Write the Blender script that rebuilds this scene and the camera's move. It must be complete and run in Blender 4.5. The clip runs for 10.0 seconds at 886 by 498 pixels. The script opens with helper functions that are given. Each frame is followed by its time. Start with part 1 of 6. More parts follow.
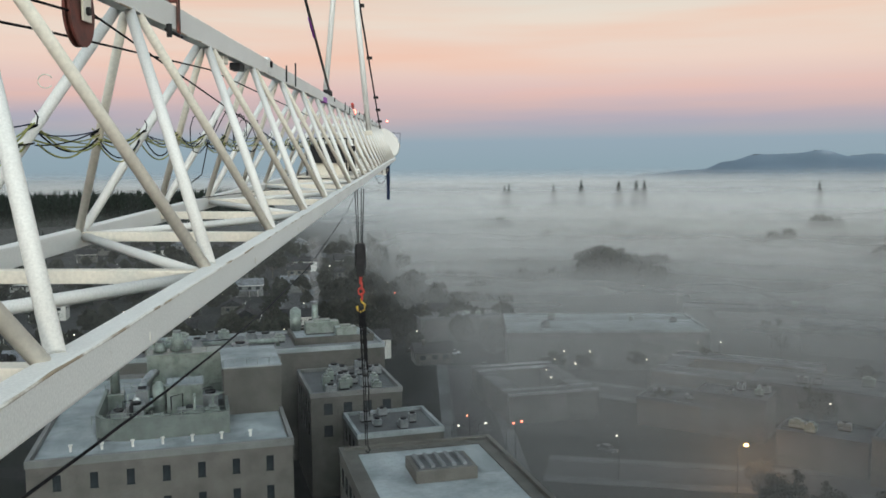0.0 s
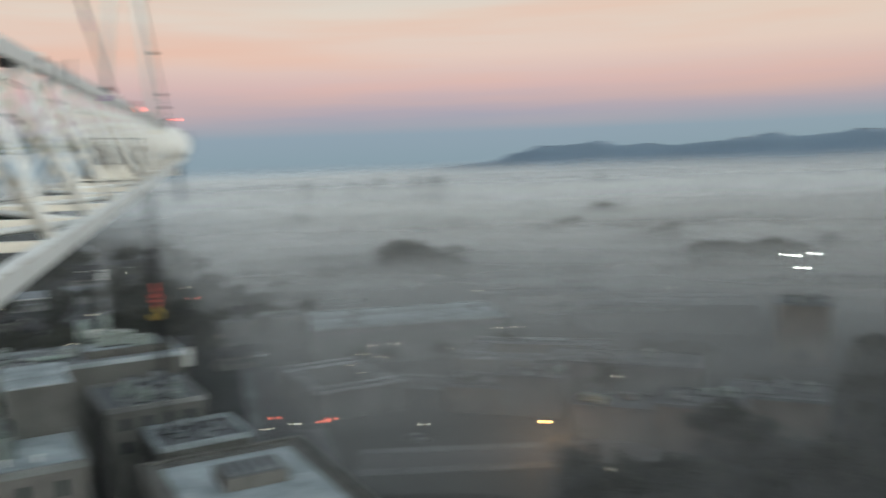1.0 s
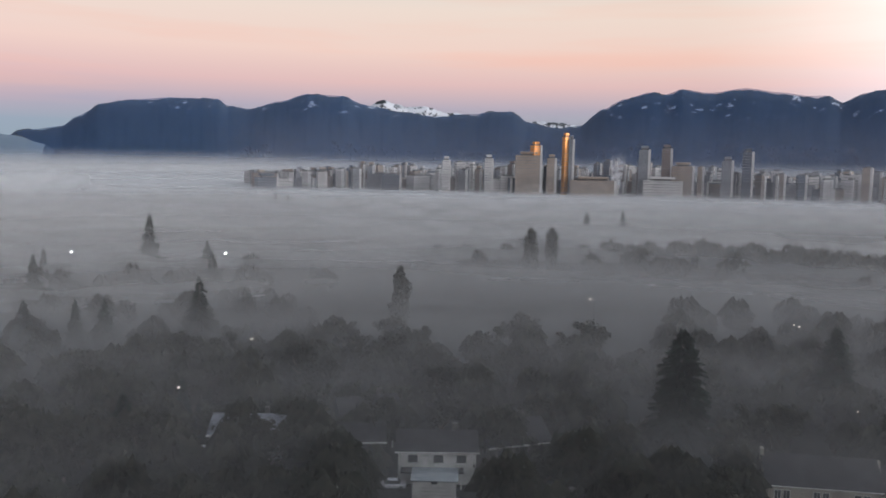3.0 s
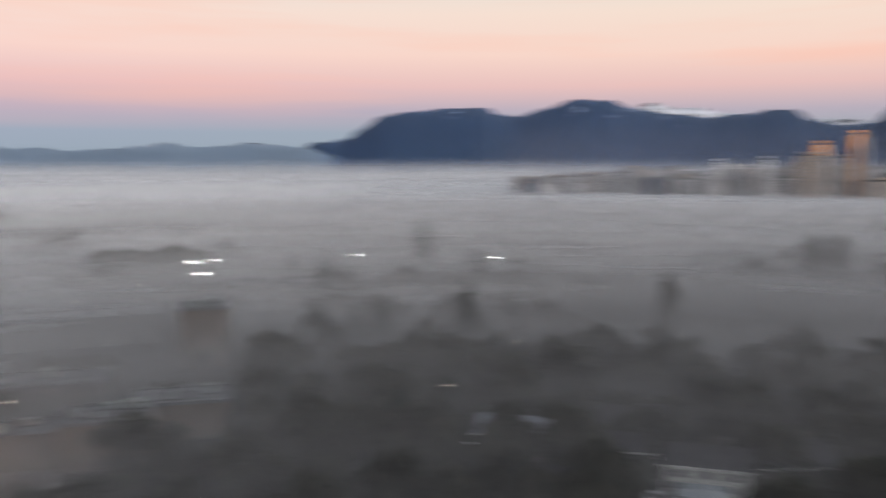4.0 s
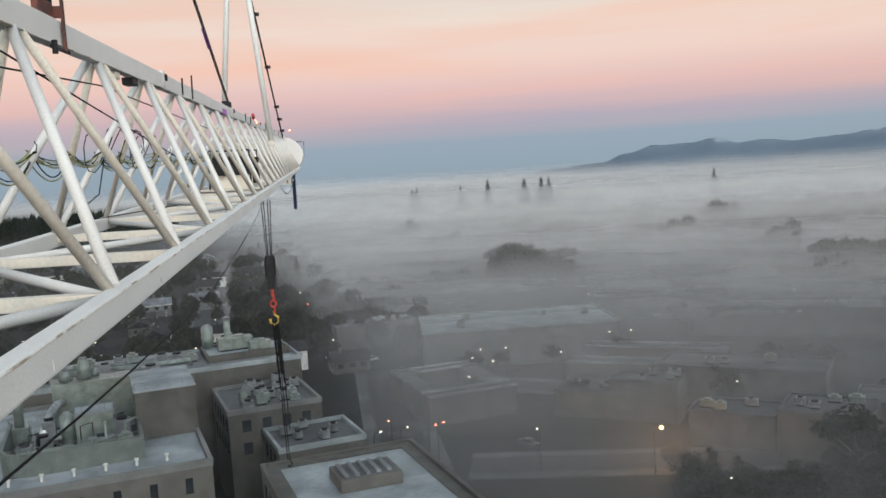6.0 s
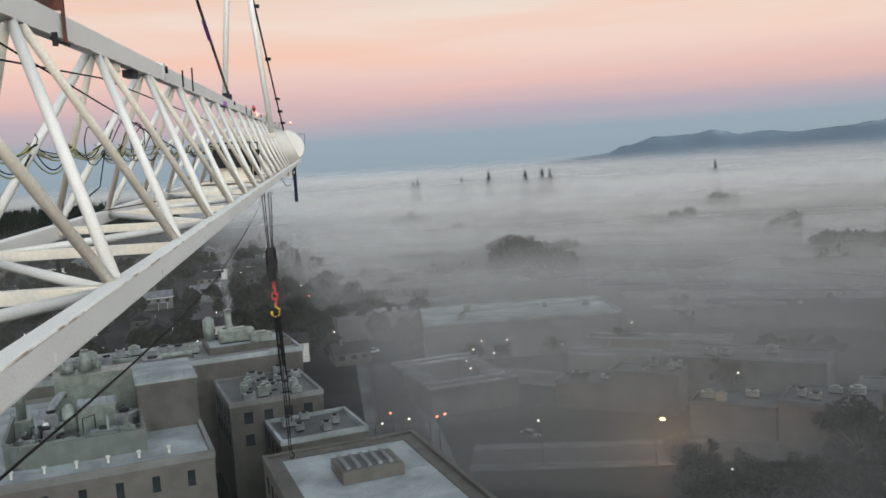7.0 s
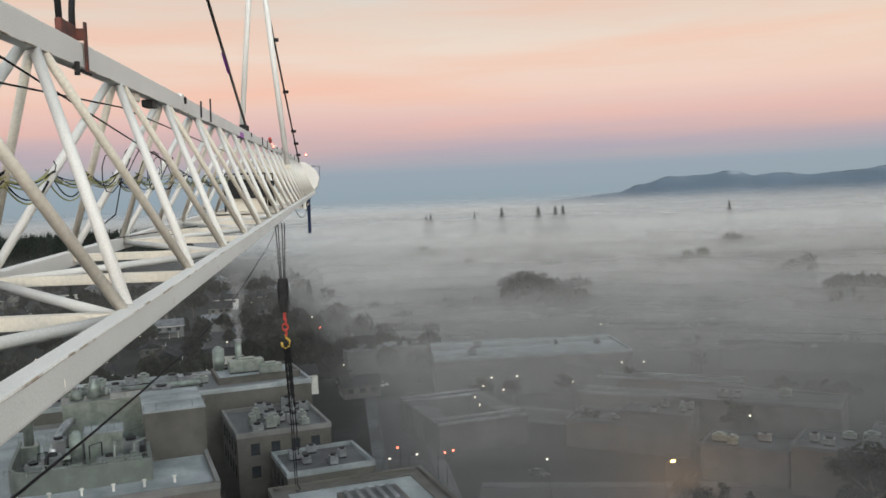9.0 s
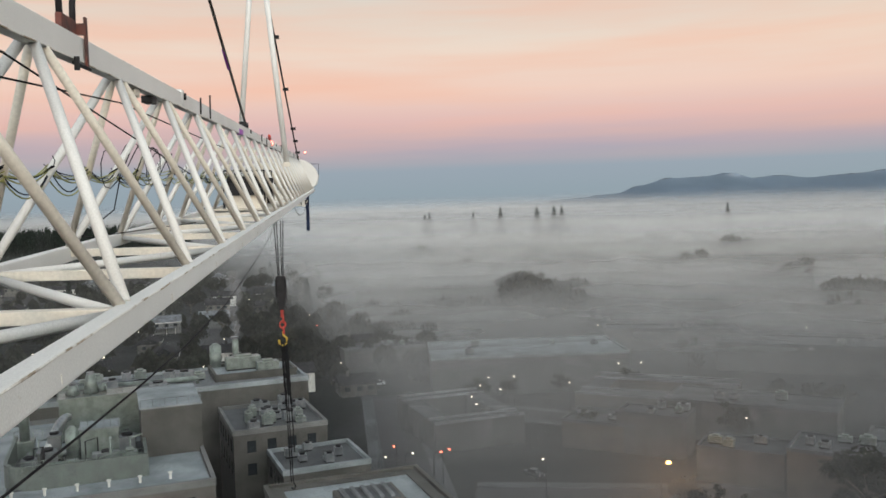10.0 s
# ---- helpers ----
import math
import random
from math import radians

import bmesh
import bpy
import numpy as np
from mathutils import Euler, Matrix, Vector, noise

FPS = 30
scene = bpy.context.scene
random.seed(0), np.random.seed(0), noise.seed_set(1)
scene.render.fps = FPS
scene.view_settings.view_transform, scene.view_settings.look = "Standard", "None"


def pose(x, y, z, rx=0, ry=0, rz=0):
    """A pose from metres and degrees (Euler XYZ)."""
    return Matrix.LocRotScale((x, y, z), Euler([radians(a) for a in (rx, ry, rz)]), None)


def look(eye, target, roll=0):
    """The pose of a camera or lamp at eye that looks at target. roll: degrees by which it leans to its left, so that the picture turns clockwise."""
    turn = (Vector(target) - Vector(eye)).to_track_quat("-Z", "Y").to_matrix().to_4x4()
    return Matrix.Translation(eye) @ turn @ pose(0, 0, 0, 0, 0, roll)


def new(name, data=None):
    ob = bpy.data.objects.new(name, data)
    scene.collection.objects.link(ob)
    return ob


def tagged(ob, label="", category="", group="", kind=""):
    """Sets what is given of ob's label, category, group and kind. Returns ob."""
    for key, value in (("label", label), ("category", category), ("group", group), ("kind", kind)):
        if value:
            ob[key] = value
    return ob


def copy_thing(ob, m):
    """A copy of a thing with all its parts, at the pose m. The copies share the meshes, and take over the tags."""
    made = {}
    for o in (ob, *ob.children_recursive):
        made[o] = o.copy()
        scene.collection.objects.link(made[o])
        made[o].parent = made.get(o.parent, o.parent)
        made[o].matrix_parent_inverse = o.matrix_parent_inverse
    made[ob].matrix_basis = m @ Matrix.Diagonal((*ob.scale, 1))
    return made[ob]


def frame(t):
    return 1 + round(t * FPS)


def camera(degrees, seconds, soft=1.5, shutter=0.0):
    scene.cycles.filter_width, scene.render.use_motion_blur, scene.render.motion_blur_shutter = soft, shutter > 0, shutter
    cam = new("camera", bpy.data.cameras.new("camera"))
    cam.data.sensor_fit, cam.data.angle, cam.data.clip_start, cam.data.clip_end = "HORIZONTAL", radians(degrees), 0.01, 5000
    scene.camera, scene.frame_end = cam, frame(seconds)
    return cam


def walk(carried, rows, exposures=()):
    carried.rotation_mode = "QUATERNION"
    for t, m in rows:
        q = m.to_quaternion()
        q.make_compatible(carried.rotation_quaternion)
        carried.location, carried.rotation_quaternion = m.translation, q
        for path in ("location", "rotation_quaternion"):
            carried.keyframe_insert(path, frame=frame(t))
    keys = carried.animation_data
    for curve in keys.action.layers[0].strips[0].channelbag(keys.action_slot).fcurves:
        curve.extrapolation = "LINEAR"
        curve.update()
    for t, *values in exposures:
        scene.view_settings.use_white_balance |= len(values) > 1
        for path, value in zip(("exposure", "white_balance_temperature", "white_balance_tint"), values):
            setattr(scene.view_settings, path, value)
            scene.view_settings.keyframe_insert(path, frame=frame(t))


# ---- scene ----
EYE = (0.04, -0.15, 52.0)
cam = camera(54.2, 10.0, soft=1.6, shutter=0.6)
# seconds, yaw, pitch, roll; the jib lies along +y
PATH = [(0.0, -2.15, -4.99, 0.5), (0.3, -2.15, -5.5, 0.65), (0.5, -2.17, -5.93, 0.81), (0.6, -2.5, -5.9, 1.0), (0.7, -4.6, -5.7, 1.2), (0.8, -7.7, -5.5, 1.5), (0.9, -11.5, -5.45, 1.8),
        (1.0, -15.42, -5.54, 2.02), (1.1, -22.4, -5.8, 2.2), (1.2, -33.2, -6.3, 2.3), (1.3, -44.6, -6.9, 2.3), (1.4, -55.6, -7.3, 2.2), (1.5, -63.97, -7.44, 2.02), (1.6, -68.5, -7.3, 1.5),
        (1.75, -72.0, -6.8, 0.3), (2.0, -74.32, -6.23, -0.71), (2.3, -73.9, -5.85, -0.82), (2.5, -72.1, -6.35, -0.86), (2.7, -71.4, -6.15, -1.12), (3.25, -70.3, -5.8, -0.9), (3.6, -67.4, -5.9, -0.6),
        (3.8, -62.76, -6.0, -0.4), (4.0, -53.58, -5.68, 0.07), (4.1, -46.0, -5.6, 0.4), (4.2, -36.4, -5.55, 0.8), (4.3, -27.3, -5.55, 1.1), (4.4, -20.4, -5.6, 1.4), (4.5, -15.94, -5.63, 1.63),
        (4.75, -12.2, -5.6, 2.5), (5.0, -10.55, -5.51, 3.13), (5.25, -9.2, -5.1, 3.3), (5.5, -8.42, -4.68, 3.39), (6.2, -8.3, -5.1, 3.5), (7.0, -8.24, -5.46, 3.61), (7.5, -8.14, -5.06, 3.73),
        (7.75, -7.9, -4.2, 3.4), (8.0, -7.62, -3.51, 2.96), (8.5, -7.44, -3.21, 2.43), (9.0, -7.35, -3.12, 2.39), (9.5, -7.34, -3.15, 2.09), (10.0, -7.43, -3.18, 1.77)]
walk(cam, [(t, pose(*EYE, 90 + pitch, roll, yaw)) for t, yaw, pitch, roll in PATH],
     [(0.0, -0.06, 6050, 0), (1.0, -0.18, 6000, 0), (1.5, 0.1, 5900, -2), (2.0, 0.2, 6250, 3), (2.4, -0.02, 5900, 10), (2.8, -0.04, 5950, 12), (4.0, 0.03, 6200, 14), (4.5, -0.16, 6150, 6), (5.2, -0.07, 6100, 6), (7.0, -0.03, 6200, 6), (8.0, -0.05, 6300, 6), (10.0, -0.08, 6400, 6)])


# ---- sky and sun ----
def lin(r, g, b):
    return tuple((c / 255 / 12.92) if c < 10 else ((c / 255 + 0.055) / 1.055) ** 2.4 for c in (r, g, b)) + (1.0,)


SUN_ELEVATION, SUN_TURN = radians(3.0), radians(170)
world = bpy.data.worlds.new("dawn_sky")
scene.world = world
world.use_nodes = True
wn, wl = world.node_tree.nodes, world.node_tree.links
wn.clear()
w_out, w_bg = wn.new("ShaderNodeOutputWorld"), wn.new("ShaderNodeBackground")
w_co, w_sep, w_ramp = wn.new("ShaderNodeTexCoord"), wn.new("ShaderNodeSeparateXYZ"), wn.new("ShaderNodeValToRGB")
w_sky = wn.new("ShaderNodeTexSky")
w_sky.sky_type, w_sky.sun_disc = "NISHITA", False
w_sky.sun_elevation, w_sky.sun_rotation = SUN_ELEVATION, SUN_TURN
w_sky.altitude, w_sky.dust_density = 100, 1.5
wl.new(w_co.outputs["Generated"], w_sep.inputs[0])
w_range = wn.new("ShaderNodeMapRange")
w_range.inputs["From Min"].default_value, w_range.inputs["From Max"].default_value = -0.02, 0.58
w_side = wn.new("ShaderNodeMath")
w_side.operation = "MULTIPLY_ADD"
w_side.inputs[1].default_value = 0.006
wl.new(w_sep.outputs["X"], w_side.inputs[0])
wl.new(w_sep.outputs["Z"], w_side.inputs[2])
wl.new(w_side.outputs[0], w_range.inputs["Value"])
SKY = [(-1.0, (150, 160, 170)), (0.6, (154, 167, 177)), (2.2, (160, 170, 182)), (3.6, (186, 174, 186)), (5.2, (232, 192, 187)), (7.2, (248, 213, 198)),
       (9.8, (246, 222, 206)), (12.2, (230, 223, 212)), (15.0, (216, 220, 216)), (33.0, (180, 200, 218))]
while len(w_ramp.color_ramp.elements) < len(SKY):
    w_ramp.color_ramp.elements.new(0.5)
for el, (deg, rgb) in zip(w_ramp.color_ramp.elements, SKY):
    el.position, el.color = (math.sin(radians(deg)) + 0.02) / 0.6, lin(*rgb)
wl.new(w_range.outputs[0], w_ramp.inputs[0])
# long thin cloud streaks, pink from below
w_map = wn.new("ShaderNodeMapping")
w_map.inputs["Scale"].default_value, w_map.inputs["Rotation"].default_value = (1.7, 1.7, 22.0), (0.04, -0.05, 0.0)
w_noise = wn.new("ShaderNodeTexNoise")
w_noise.inputs["Scale"].default_value, w_noise.inputs["Detail"].default_value = 1.0, 5.0
w_cl = wn.new("ShaderNodeMapRange")
w_cl.inputs["From Min"].default_value, w_cl.inputs["From Max"].default_value, w_cl.inputs["To Max"].default_value = 0.46, 0.68, 0.55
w_mix = wn.new("ShaderNodeMixRGB")
w_mix.inputs["Color2"].default_value = lin(253, 192, 166)
wl.new(w_co.outputs["Generated"], w_map.inputs[0])
wl.new(w_map.outputs[0], w_noise.inputs["Vector"])
wl.new(w_noise.outputs["Fac"], w_cl.inputs["Value"])
w_lowc = wn.new("ShaderNodeMapRange")
w_lowc.inputs["From Min"].default_value, w_lowc.inputs["From Max"].default_value = 0.035, 0.09
wl.new(w_sep.outputs["Z"], w_lowc.inputs["Value"])
w_mul = wn.new("ShaderNodeMath")
w_mul.operation = "MULTIPLY"
wl.new(w_cl.outputs[0], w_mul.inputs[0])
wl.new(w_lowc.outputs[0], w_mul.inputs[1])
wl.new(w_mul.outputs[0], w_mix.inputs["Fac"])
w_tone, w_toneside = wn.new("ShaderNodeMixRGB"), wn.new("ShaderNodeMapRange")
w_toneside.inputs["From Min"].default_value, w_toneside.inputs["From Max"].default_value = 0.4, 1.0
wl.new(w_sep.outputs["X"], w_toneside.inputs["Value"])
w_tone.blend_type = "MULTIPLY"
w_tone.inputs["Color2"].default_value = (0.98, 1.0, 0.94, 1)
wl.new(w_toneside.outputs[0], w_tone.inputs["Fac"])
wl.new(w_ramp.outputs["Color"], w_tone.inputs["Color1"])
wl.new(w_tone.outputs[0], w_mix.inputs["Color1"])
# the high sky comes from the sky model
w_high = wn.new("ShaderNodeMapRange")
w_high.inputs["From Min"].default_value, w_high.inputs["From Max"].default_value, w_high.inputs["To Max"].default_value = 0.3, 0.8, 0.5
wl.new(w_sep.outputs["Z"], w_high.inputs["Value"])
w_gain = wn.new("ShaderNodeMixRGB")
w_gain.blend_type = "MULTIPLY"
w_gain.inputs["Fac"].default_value, w_gain.inputs["Color2"].default_value = 1.0, (0.12, 0.12, 0.12, 1)
wl.new(w_sky.outputs[0], w_gain.inputs["Color1"])
w_all = wn.new("ShaderNodeMixRGB")
wl.new(w_high.outputs[0], w_all.inputs["Fac"])
wl.new(w_mix.outputs[0], w_all.inputs["Color1"])
wl.new(w_gain.outputs[0], w_all.inputs["Color2"])
# the brighter half of the sky round the rising sun
w_dot, w_glow, w_add = wn.new("ShaderNodeVectorMath"), wn.new("ShaderNodeMapRange"), wn.new("ShaderNodeMixRGB")
w_dot.operation = "DOT_PRODUCT"
w_dot.inputs[1].default_value = (0.20, -0.96, 0.17)
wl.new(w_co.outputs["Generated"], w_dot.inputs[0])
w_glow.interpolation_type = "SMOOTHSTEP"
w_glow.inputs["From Min"].default_value, w_glow.inputs["From Max"].default_value, w_glow.inputs["To Max"].default_value = 0.15, 1.0, 1.0
wl.new(w_dot.outputs["Value"], w_glow.inputs["Value"])
w_add.blend_type = "ADD"
w_add.inputs["Color2"].default_value = (2.1, 2.12, 2.05, 1)
wl.new(w_glow.outputs[0], w_add.inputs["Fac"])
wl.new(w_all.outputs[0], w_add.inputs["Color1"])
wl.new(w_add.outputs[0], w_bg.inputs["Color"])
w_bg.inputs["Strength"].default_value = 1.0
wl.new(w_bg.outputs[0], w_out.inputs[0])

sun = new("sun", bpy.data.lights.new("sun", "SUN"))
sun.data.energy, sun.data.angle, sun.data.color = 0.6, radians(3), (1.0, 0.76, 0.52)
sun.matrix_world = look((120 * math.sin(SUN_TURN), 120 * math.cos(SUN_TURN), 52 + 120 * math.tan(SUN_ELEVATION)), (0, 0, 52))


# ---- materials ----
def nodes_of(name):
    m = bpy.data.materials.new(name)
    m.use_nodes = True
    n = m.node_tree.nodes
    n.clear()
    out = n.new("ShaderNodeOutputMaterial")
    return m, n, m.node_tree.links, out


def noise_node(n, l, scale, detail=4.0, coords="Object", stretch=(1, 1, 1), rough=0.55):
    co, mp, nz = n.new("ShaderNodeTexCoord"), n.new("ShaderNodeMapping"), n.new("ShaderNodeTexNoise")
    mp.inputs["Scale"].default_value = stretch
    nz.inputs["Scale"].default_value, nz.inputs["Detail"].default_value, nz.inputs["Roughness"].default_value = scale, detail, rough
    l.new(co.outputs[coords], mp.inputs[0])
    l.new(mp.outputs[0], nz.inputs["Vector"])
    return nz


def ramp_node(n, l, fac, stops):
    r = n.new("ShaderNodeValToRGB")
    while len(r.color_ramp.elements) < len(stops):
        r.color_ramp.elements.new(0.5)
    for el, (p, c) in zip(r.color_ramp.elements, stops):
        el.position, el.color = p, (*c[:3], 1)
    l.new(fac, r.inputs[0])
    return r


def surface(name, base, dark, scale=3.0, fine=40.0, rough=0.6, metal=0.0, bump=0.1, lo=0.35, hi=0.65, coords="Object", stretch=(1, 1, 1), vary=0.0, spots=None, gloss=0.5):
    """A surface with broad stains (dark), fine grain and bump; spots: (colour, scale, from, to) for rust, snow or dirt patches."""
    m, n, l, out = nodes_of(name)
    b = n.new("ShaderNodeBsdfPrincipled")
    b.inputs["Metallic"].default_value = metal
    b.inputs["Specular IOR Level"].default_value = gloss
    broad, grain = noise_node(n, l, scale, 5, coords, stretch), noise_node(n, l, fine, 3, coords, stretch)
    r = ramp_node(n, l, broad.outputs["Fac"], [(lo, dark), (hi, base)])
    mix = n.new("ShaderNodeMixRGB")
    mix.blend_type = "MULTIPLY"
    mix.inputs["Fac"].default_value = 0.35
    g = ramp_node(n, l, grain.outputs["Fac"], [(0.3, (0.6, 0.6, 0.6)), (0.7, (1.15, 1.15, 1.15))])
    l.new(r.outputs[0], mix.inputs["Color1"])
    l.new(g.outputs[0], mix.inputs["Color2"])
    col = mix.outputs[0]
    if spots:
        sc, s0, s1 = spots[1:]
        sp = noise_node(n, l, sc, 6, coords, stretch, 0.65)
        sr = n.new("ShaderNodeMapRange")
        sr.inputs["From Min"].default_value, sr.inputs["From Max"].default_value = s0, s1
        l.new(sp.outputs["Fac"], sr.inputs["Value"])
        sm = n.new("ShaderNodeMixRGB")
        sm.inputs["Color2"].default_value = (*spots[0], 1)
        l.new(sr.outputs[0], sm.inputs["Fac"])
        l.new(col, sm.inputs["Color1"])
        col = sm.outputs[0]
    if vary:
        oi, hv, mr = n.new("ShaderNodeObjectInfo"), n.new("ShaderNodeHueSaturation"), n.new("ShaderNodeMapRange")
        mr.inputs["To Min"].default_value, mr.inputs["To Max"].default_value = 1 - vary, 1 + vary
        l.new(oi.outputs["Random"], mr.inputs["Value"])
        l.new(mr.outputs[0], hv.inputs["Value"])
        l.new(col, hv.inputs["Color"])
        col = hv.outputs[0]
    l.new(col, b.inputs["Base Color"])
    rr = n.new("ShaderNodeMapRange")
    rr.inputs["To Min"].default_value, rr.inputs["To Max"].default_value = max(0.05, rough - 0.12), min(1, rough + 0.12)
    l.new(grain.outputs["Fac"], rr.inputs["Value"])
    l.new(rr.outputs[0], b.inputs["Roughness"])
    if bump:
        bp = n.new("ShaderNodeBump")
        bp.inputs["Strength"].default_value, bp.inputs["Distance"].default_value = bump, 0.5 / fine
        l.new(grain.outputs["Fac"], bp.inputs["Height"])
        l.new(bp.outputs[0], b.inputs["Normal"])
    l.new(b.outputs[0], out.inputs[0])
    return m


def glow(name, rgb, strength):
    m, n, l, out = nodes_of(name)
    e = n.new("ShaderNodeEmission")
    e.inputs[0].default_value, e.inputs[1].default_value = (*rgb, 1), strength
    l.new(e.outputs[0], out.inputs[0])
    return m


def math_node(n, l, op, a, b=None):
    k = n.new("ShaderNodeMath")
    k.operation = op
    for i, v in enumerate((a, b)):
        if v is None:
            continue
        if isinstance(v, (int, float)):
            k.inputs[i].default_value = v
        else:
            l.new(v, k.inputs[i])
    return k.outputs[0]


def mist(name, density, top, soft, rough_top, size, clear_left=0.0, edge=(-0.17, 0.06), patchy=0.4, thin_right=0.0, right=(0.68, 0.86), tint=(0.95, 0.95, 0.96), foot=12.0):
    """Thin mist that fades out above its top; clear_left: how far it opens towards the bare side of the valley."""
    m, n, l, out = nodes_of(name)
    geo, sep = n.new("ShaderNodeNewGeometry"), n.new("ShaderNodeSeparateXYZ")
    l.new(geo.outputs["Position"], sep.inputs[0])
    big = noise_node(n, l, 1 / size, 5, stretch=(1, 1, 2.2), rough=0.6)
    tuft = noise_node(n, l, 4 / size, 4, stretch=(1, 1, 1.8), rough=0.6)
    wave = math_node(n, l, "MULTIPLY", math_node(n, l, "SUBTRACT", big.outputs["Fac"], 0.5), rough_top * 2)
    wave2 = math_node(n, l, "MULTIPLY", math_node(n, l, "SUBTRACT", tuft.outputs["Fac"], 0.5), rough_top * 0.8)
    z = math_node(n, l, "ADD", math_node(n, l, "ADD", sep.outputs["Z"], wave), wave2)
    fade = n.new("ShaderNodeMapRange")
    fade.interpolation_type = "SMOOTHSTEP"
    fade.inputs["From Min"].default_value, fade.inputs["From Max"].default_value = top + soft / 2, top - soft / 2
    l.new(z, fade.inputs["Value"])
    if foot:
        rise = n.new("ShaderNodeMapRange")
        rise.interpolation_type = "SMOOTHSTEP"
        rise.inputs["From Min"].default_value, rise.inputs["From Max"].default_value = 0.0, foot
        l.new(math_node(n, l, "SUBTRACT", sep.outputs["Z"], math_node(n, l, "MULTIPLY", tuft.outputs["Fac"], foot * 0.35)), rise.inputs["Value"])
    a = math_node(n, l, "MULTIPLY", fade.outputs[0], density)
    if foot:
        a = math_node(n, l, "MULTIPLY", a, rise.outputs[0])
    patch = n.new("ShaderNodeMapRange")
    patch.inputs["From Min"].default_value, patch.inputs["From Max"].default_value, patch.inputs["To Min"].default_value = 0.36, 0.56, patchy
    l.new(big.outputs["Fac"], patch.inputs["Value"])
    a = math_node(n, l, "MULTIPLY", a, patch.outputs[0])
    if clear_left:
        side = math_node(n, l, "ADD", math_node(n, l, "ARCTAN2", sep.outputs["X"], sep.outputs["Y"]),
                         math_node(n, l, "MULTIPLY", math_node(n, l, "SUBTRACT", tuft.outputs["Fac"], 0.5), 0.12))
        mk = n.new("ShaderNodeMapRange")
        mk.interpolation_type = "SMOOTHSTEP"
        mk.inputs["From Min"].default_value, mk.inputs["From Max"].default_value = edge
        mk.inputs["To Min"].default_value = 1 - clear_left
        l.new(side, mk.inputs["Value"])
        a = math_node(n, l, "MULTIPLY", a, mk.outputs[0])
    if thin_right:
        mk = n.new("ShaderNodeMapRange")
        mk.interpolation_type = "SMOOTHSTEP"
        mk.inputs["From Min"].default_value, mk.inputs["From Max"].default_value = right
        mk.inputs["To Min"].default_value, mk.inputs["To Max"].default_value = 1.0, 1 - thin_right
        l.new(math_node(n, l, "ADD", math_node(n, l, "ARCTAN2", sep.outputs["X"], sep.outputs["Y"]), math_node(n, l, "MULTIPLY", math_node(n, l, "SUBTRACT", tuft.outputs["Fac"], 0.5), 0.2)), mk.inputs["Value"])
        a = math_node(n, l, "MULTIPLY", a, mk.outputs[0])
    d, t, tr = n.new("ShaderNodeBsdfDiffuse"), n.new("ShaderNodeBsdfTranslucent"), n.new("ShaderNodeBsdfTransparent")
    d.inputs[0].default_value = t.inputs[0].default_value = (*tint, 1)
    half, mix = n.new("ShaderNodeMixShader"), n.new("ShaderNodeMixShader")
    half.inputs[0].default_value = 0.4
    l.new(d.outputs[0], half.inputs[1])
    l.new(t.outputs[0], half.inputs[2])
    l.new(a, mix.inputs[0])
    l.new(tr.outputs[0], mix.inputs[1])
    l.new(half.outputs[0], mix.inputs[2])
    l.new(mix.outputs[0], out.inputs[0])
    return m


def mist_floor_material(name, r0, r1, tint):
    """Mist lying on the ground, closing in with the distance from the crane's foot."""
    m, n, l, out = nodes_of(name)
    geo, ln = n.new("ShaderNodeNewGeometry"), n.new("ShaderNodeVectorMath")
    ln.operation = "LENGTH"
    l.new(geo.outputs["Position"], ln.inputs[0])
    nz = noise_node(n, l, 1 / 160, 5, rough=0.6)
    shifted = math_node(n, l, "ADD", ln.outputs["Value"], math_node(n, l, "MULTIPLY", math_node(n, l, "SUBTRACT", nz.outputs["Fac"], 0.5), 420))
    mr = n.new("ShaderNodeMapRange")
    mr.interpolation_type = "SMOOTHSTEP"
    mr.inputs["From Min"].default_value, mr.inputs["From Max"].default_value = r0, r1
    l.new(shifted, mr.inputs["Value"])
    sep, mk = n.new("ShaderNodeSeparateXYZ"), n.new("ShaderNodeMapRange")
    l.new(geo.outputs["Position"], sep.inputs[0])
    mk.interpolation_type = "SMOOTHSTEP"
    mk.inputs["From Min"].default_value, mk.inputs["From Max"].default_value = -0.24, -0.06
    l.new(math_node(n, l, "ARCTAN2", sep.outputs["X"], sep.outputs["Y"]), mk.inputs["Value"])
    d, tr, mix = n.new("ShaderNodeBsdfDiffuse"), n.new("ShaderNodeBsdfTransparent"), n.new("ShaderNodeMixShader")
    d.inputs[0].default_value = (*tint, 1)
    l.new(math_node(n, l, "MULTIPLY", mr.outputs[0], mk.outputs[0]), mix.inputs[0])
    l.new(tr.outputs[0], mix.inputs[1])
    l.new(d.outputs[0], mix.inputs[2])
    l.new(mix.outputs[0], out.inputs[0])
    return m


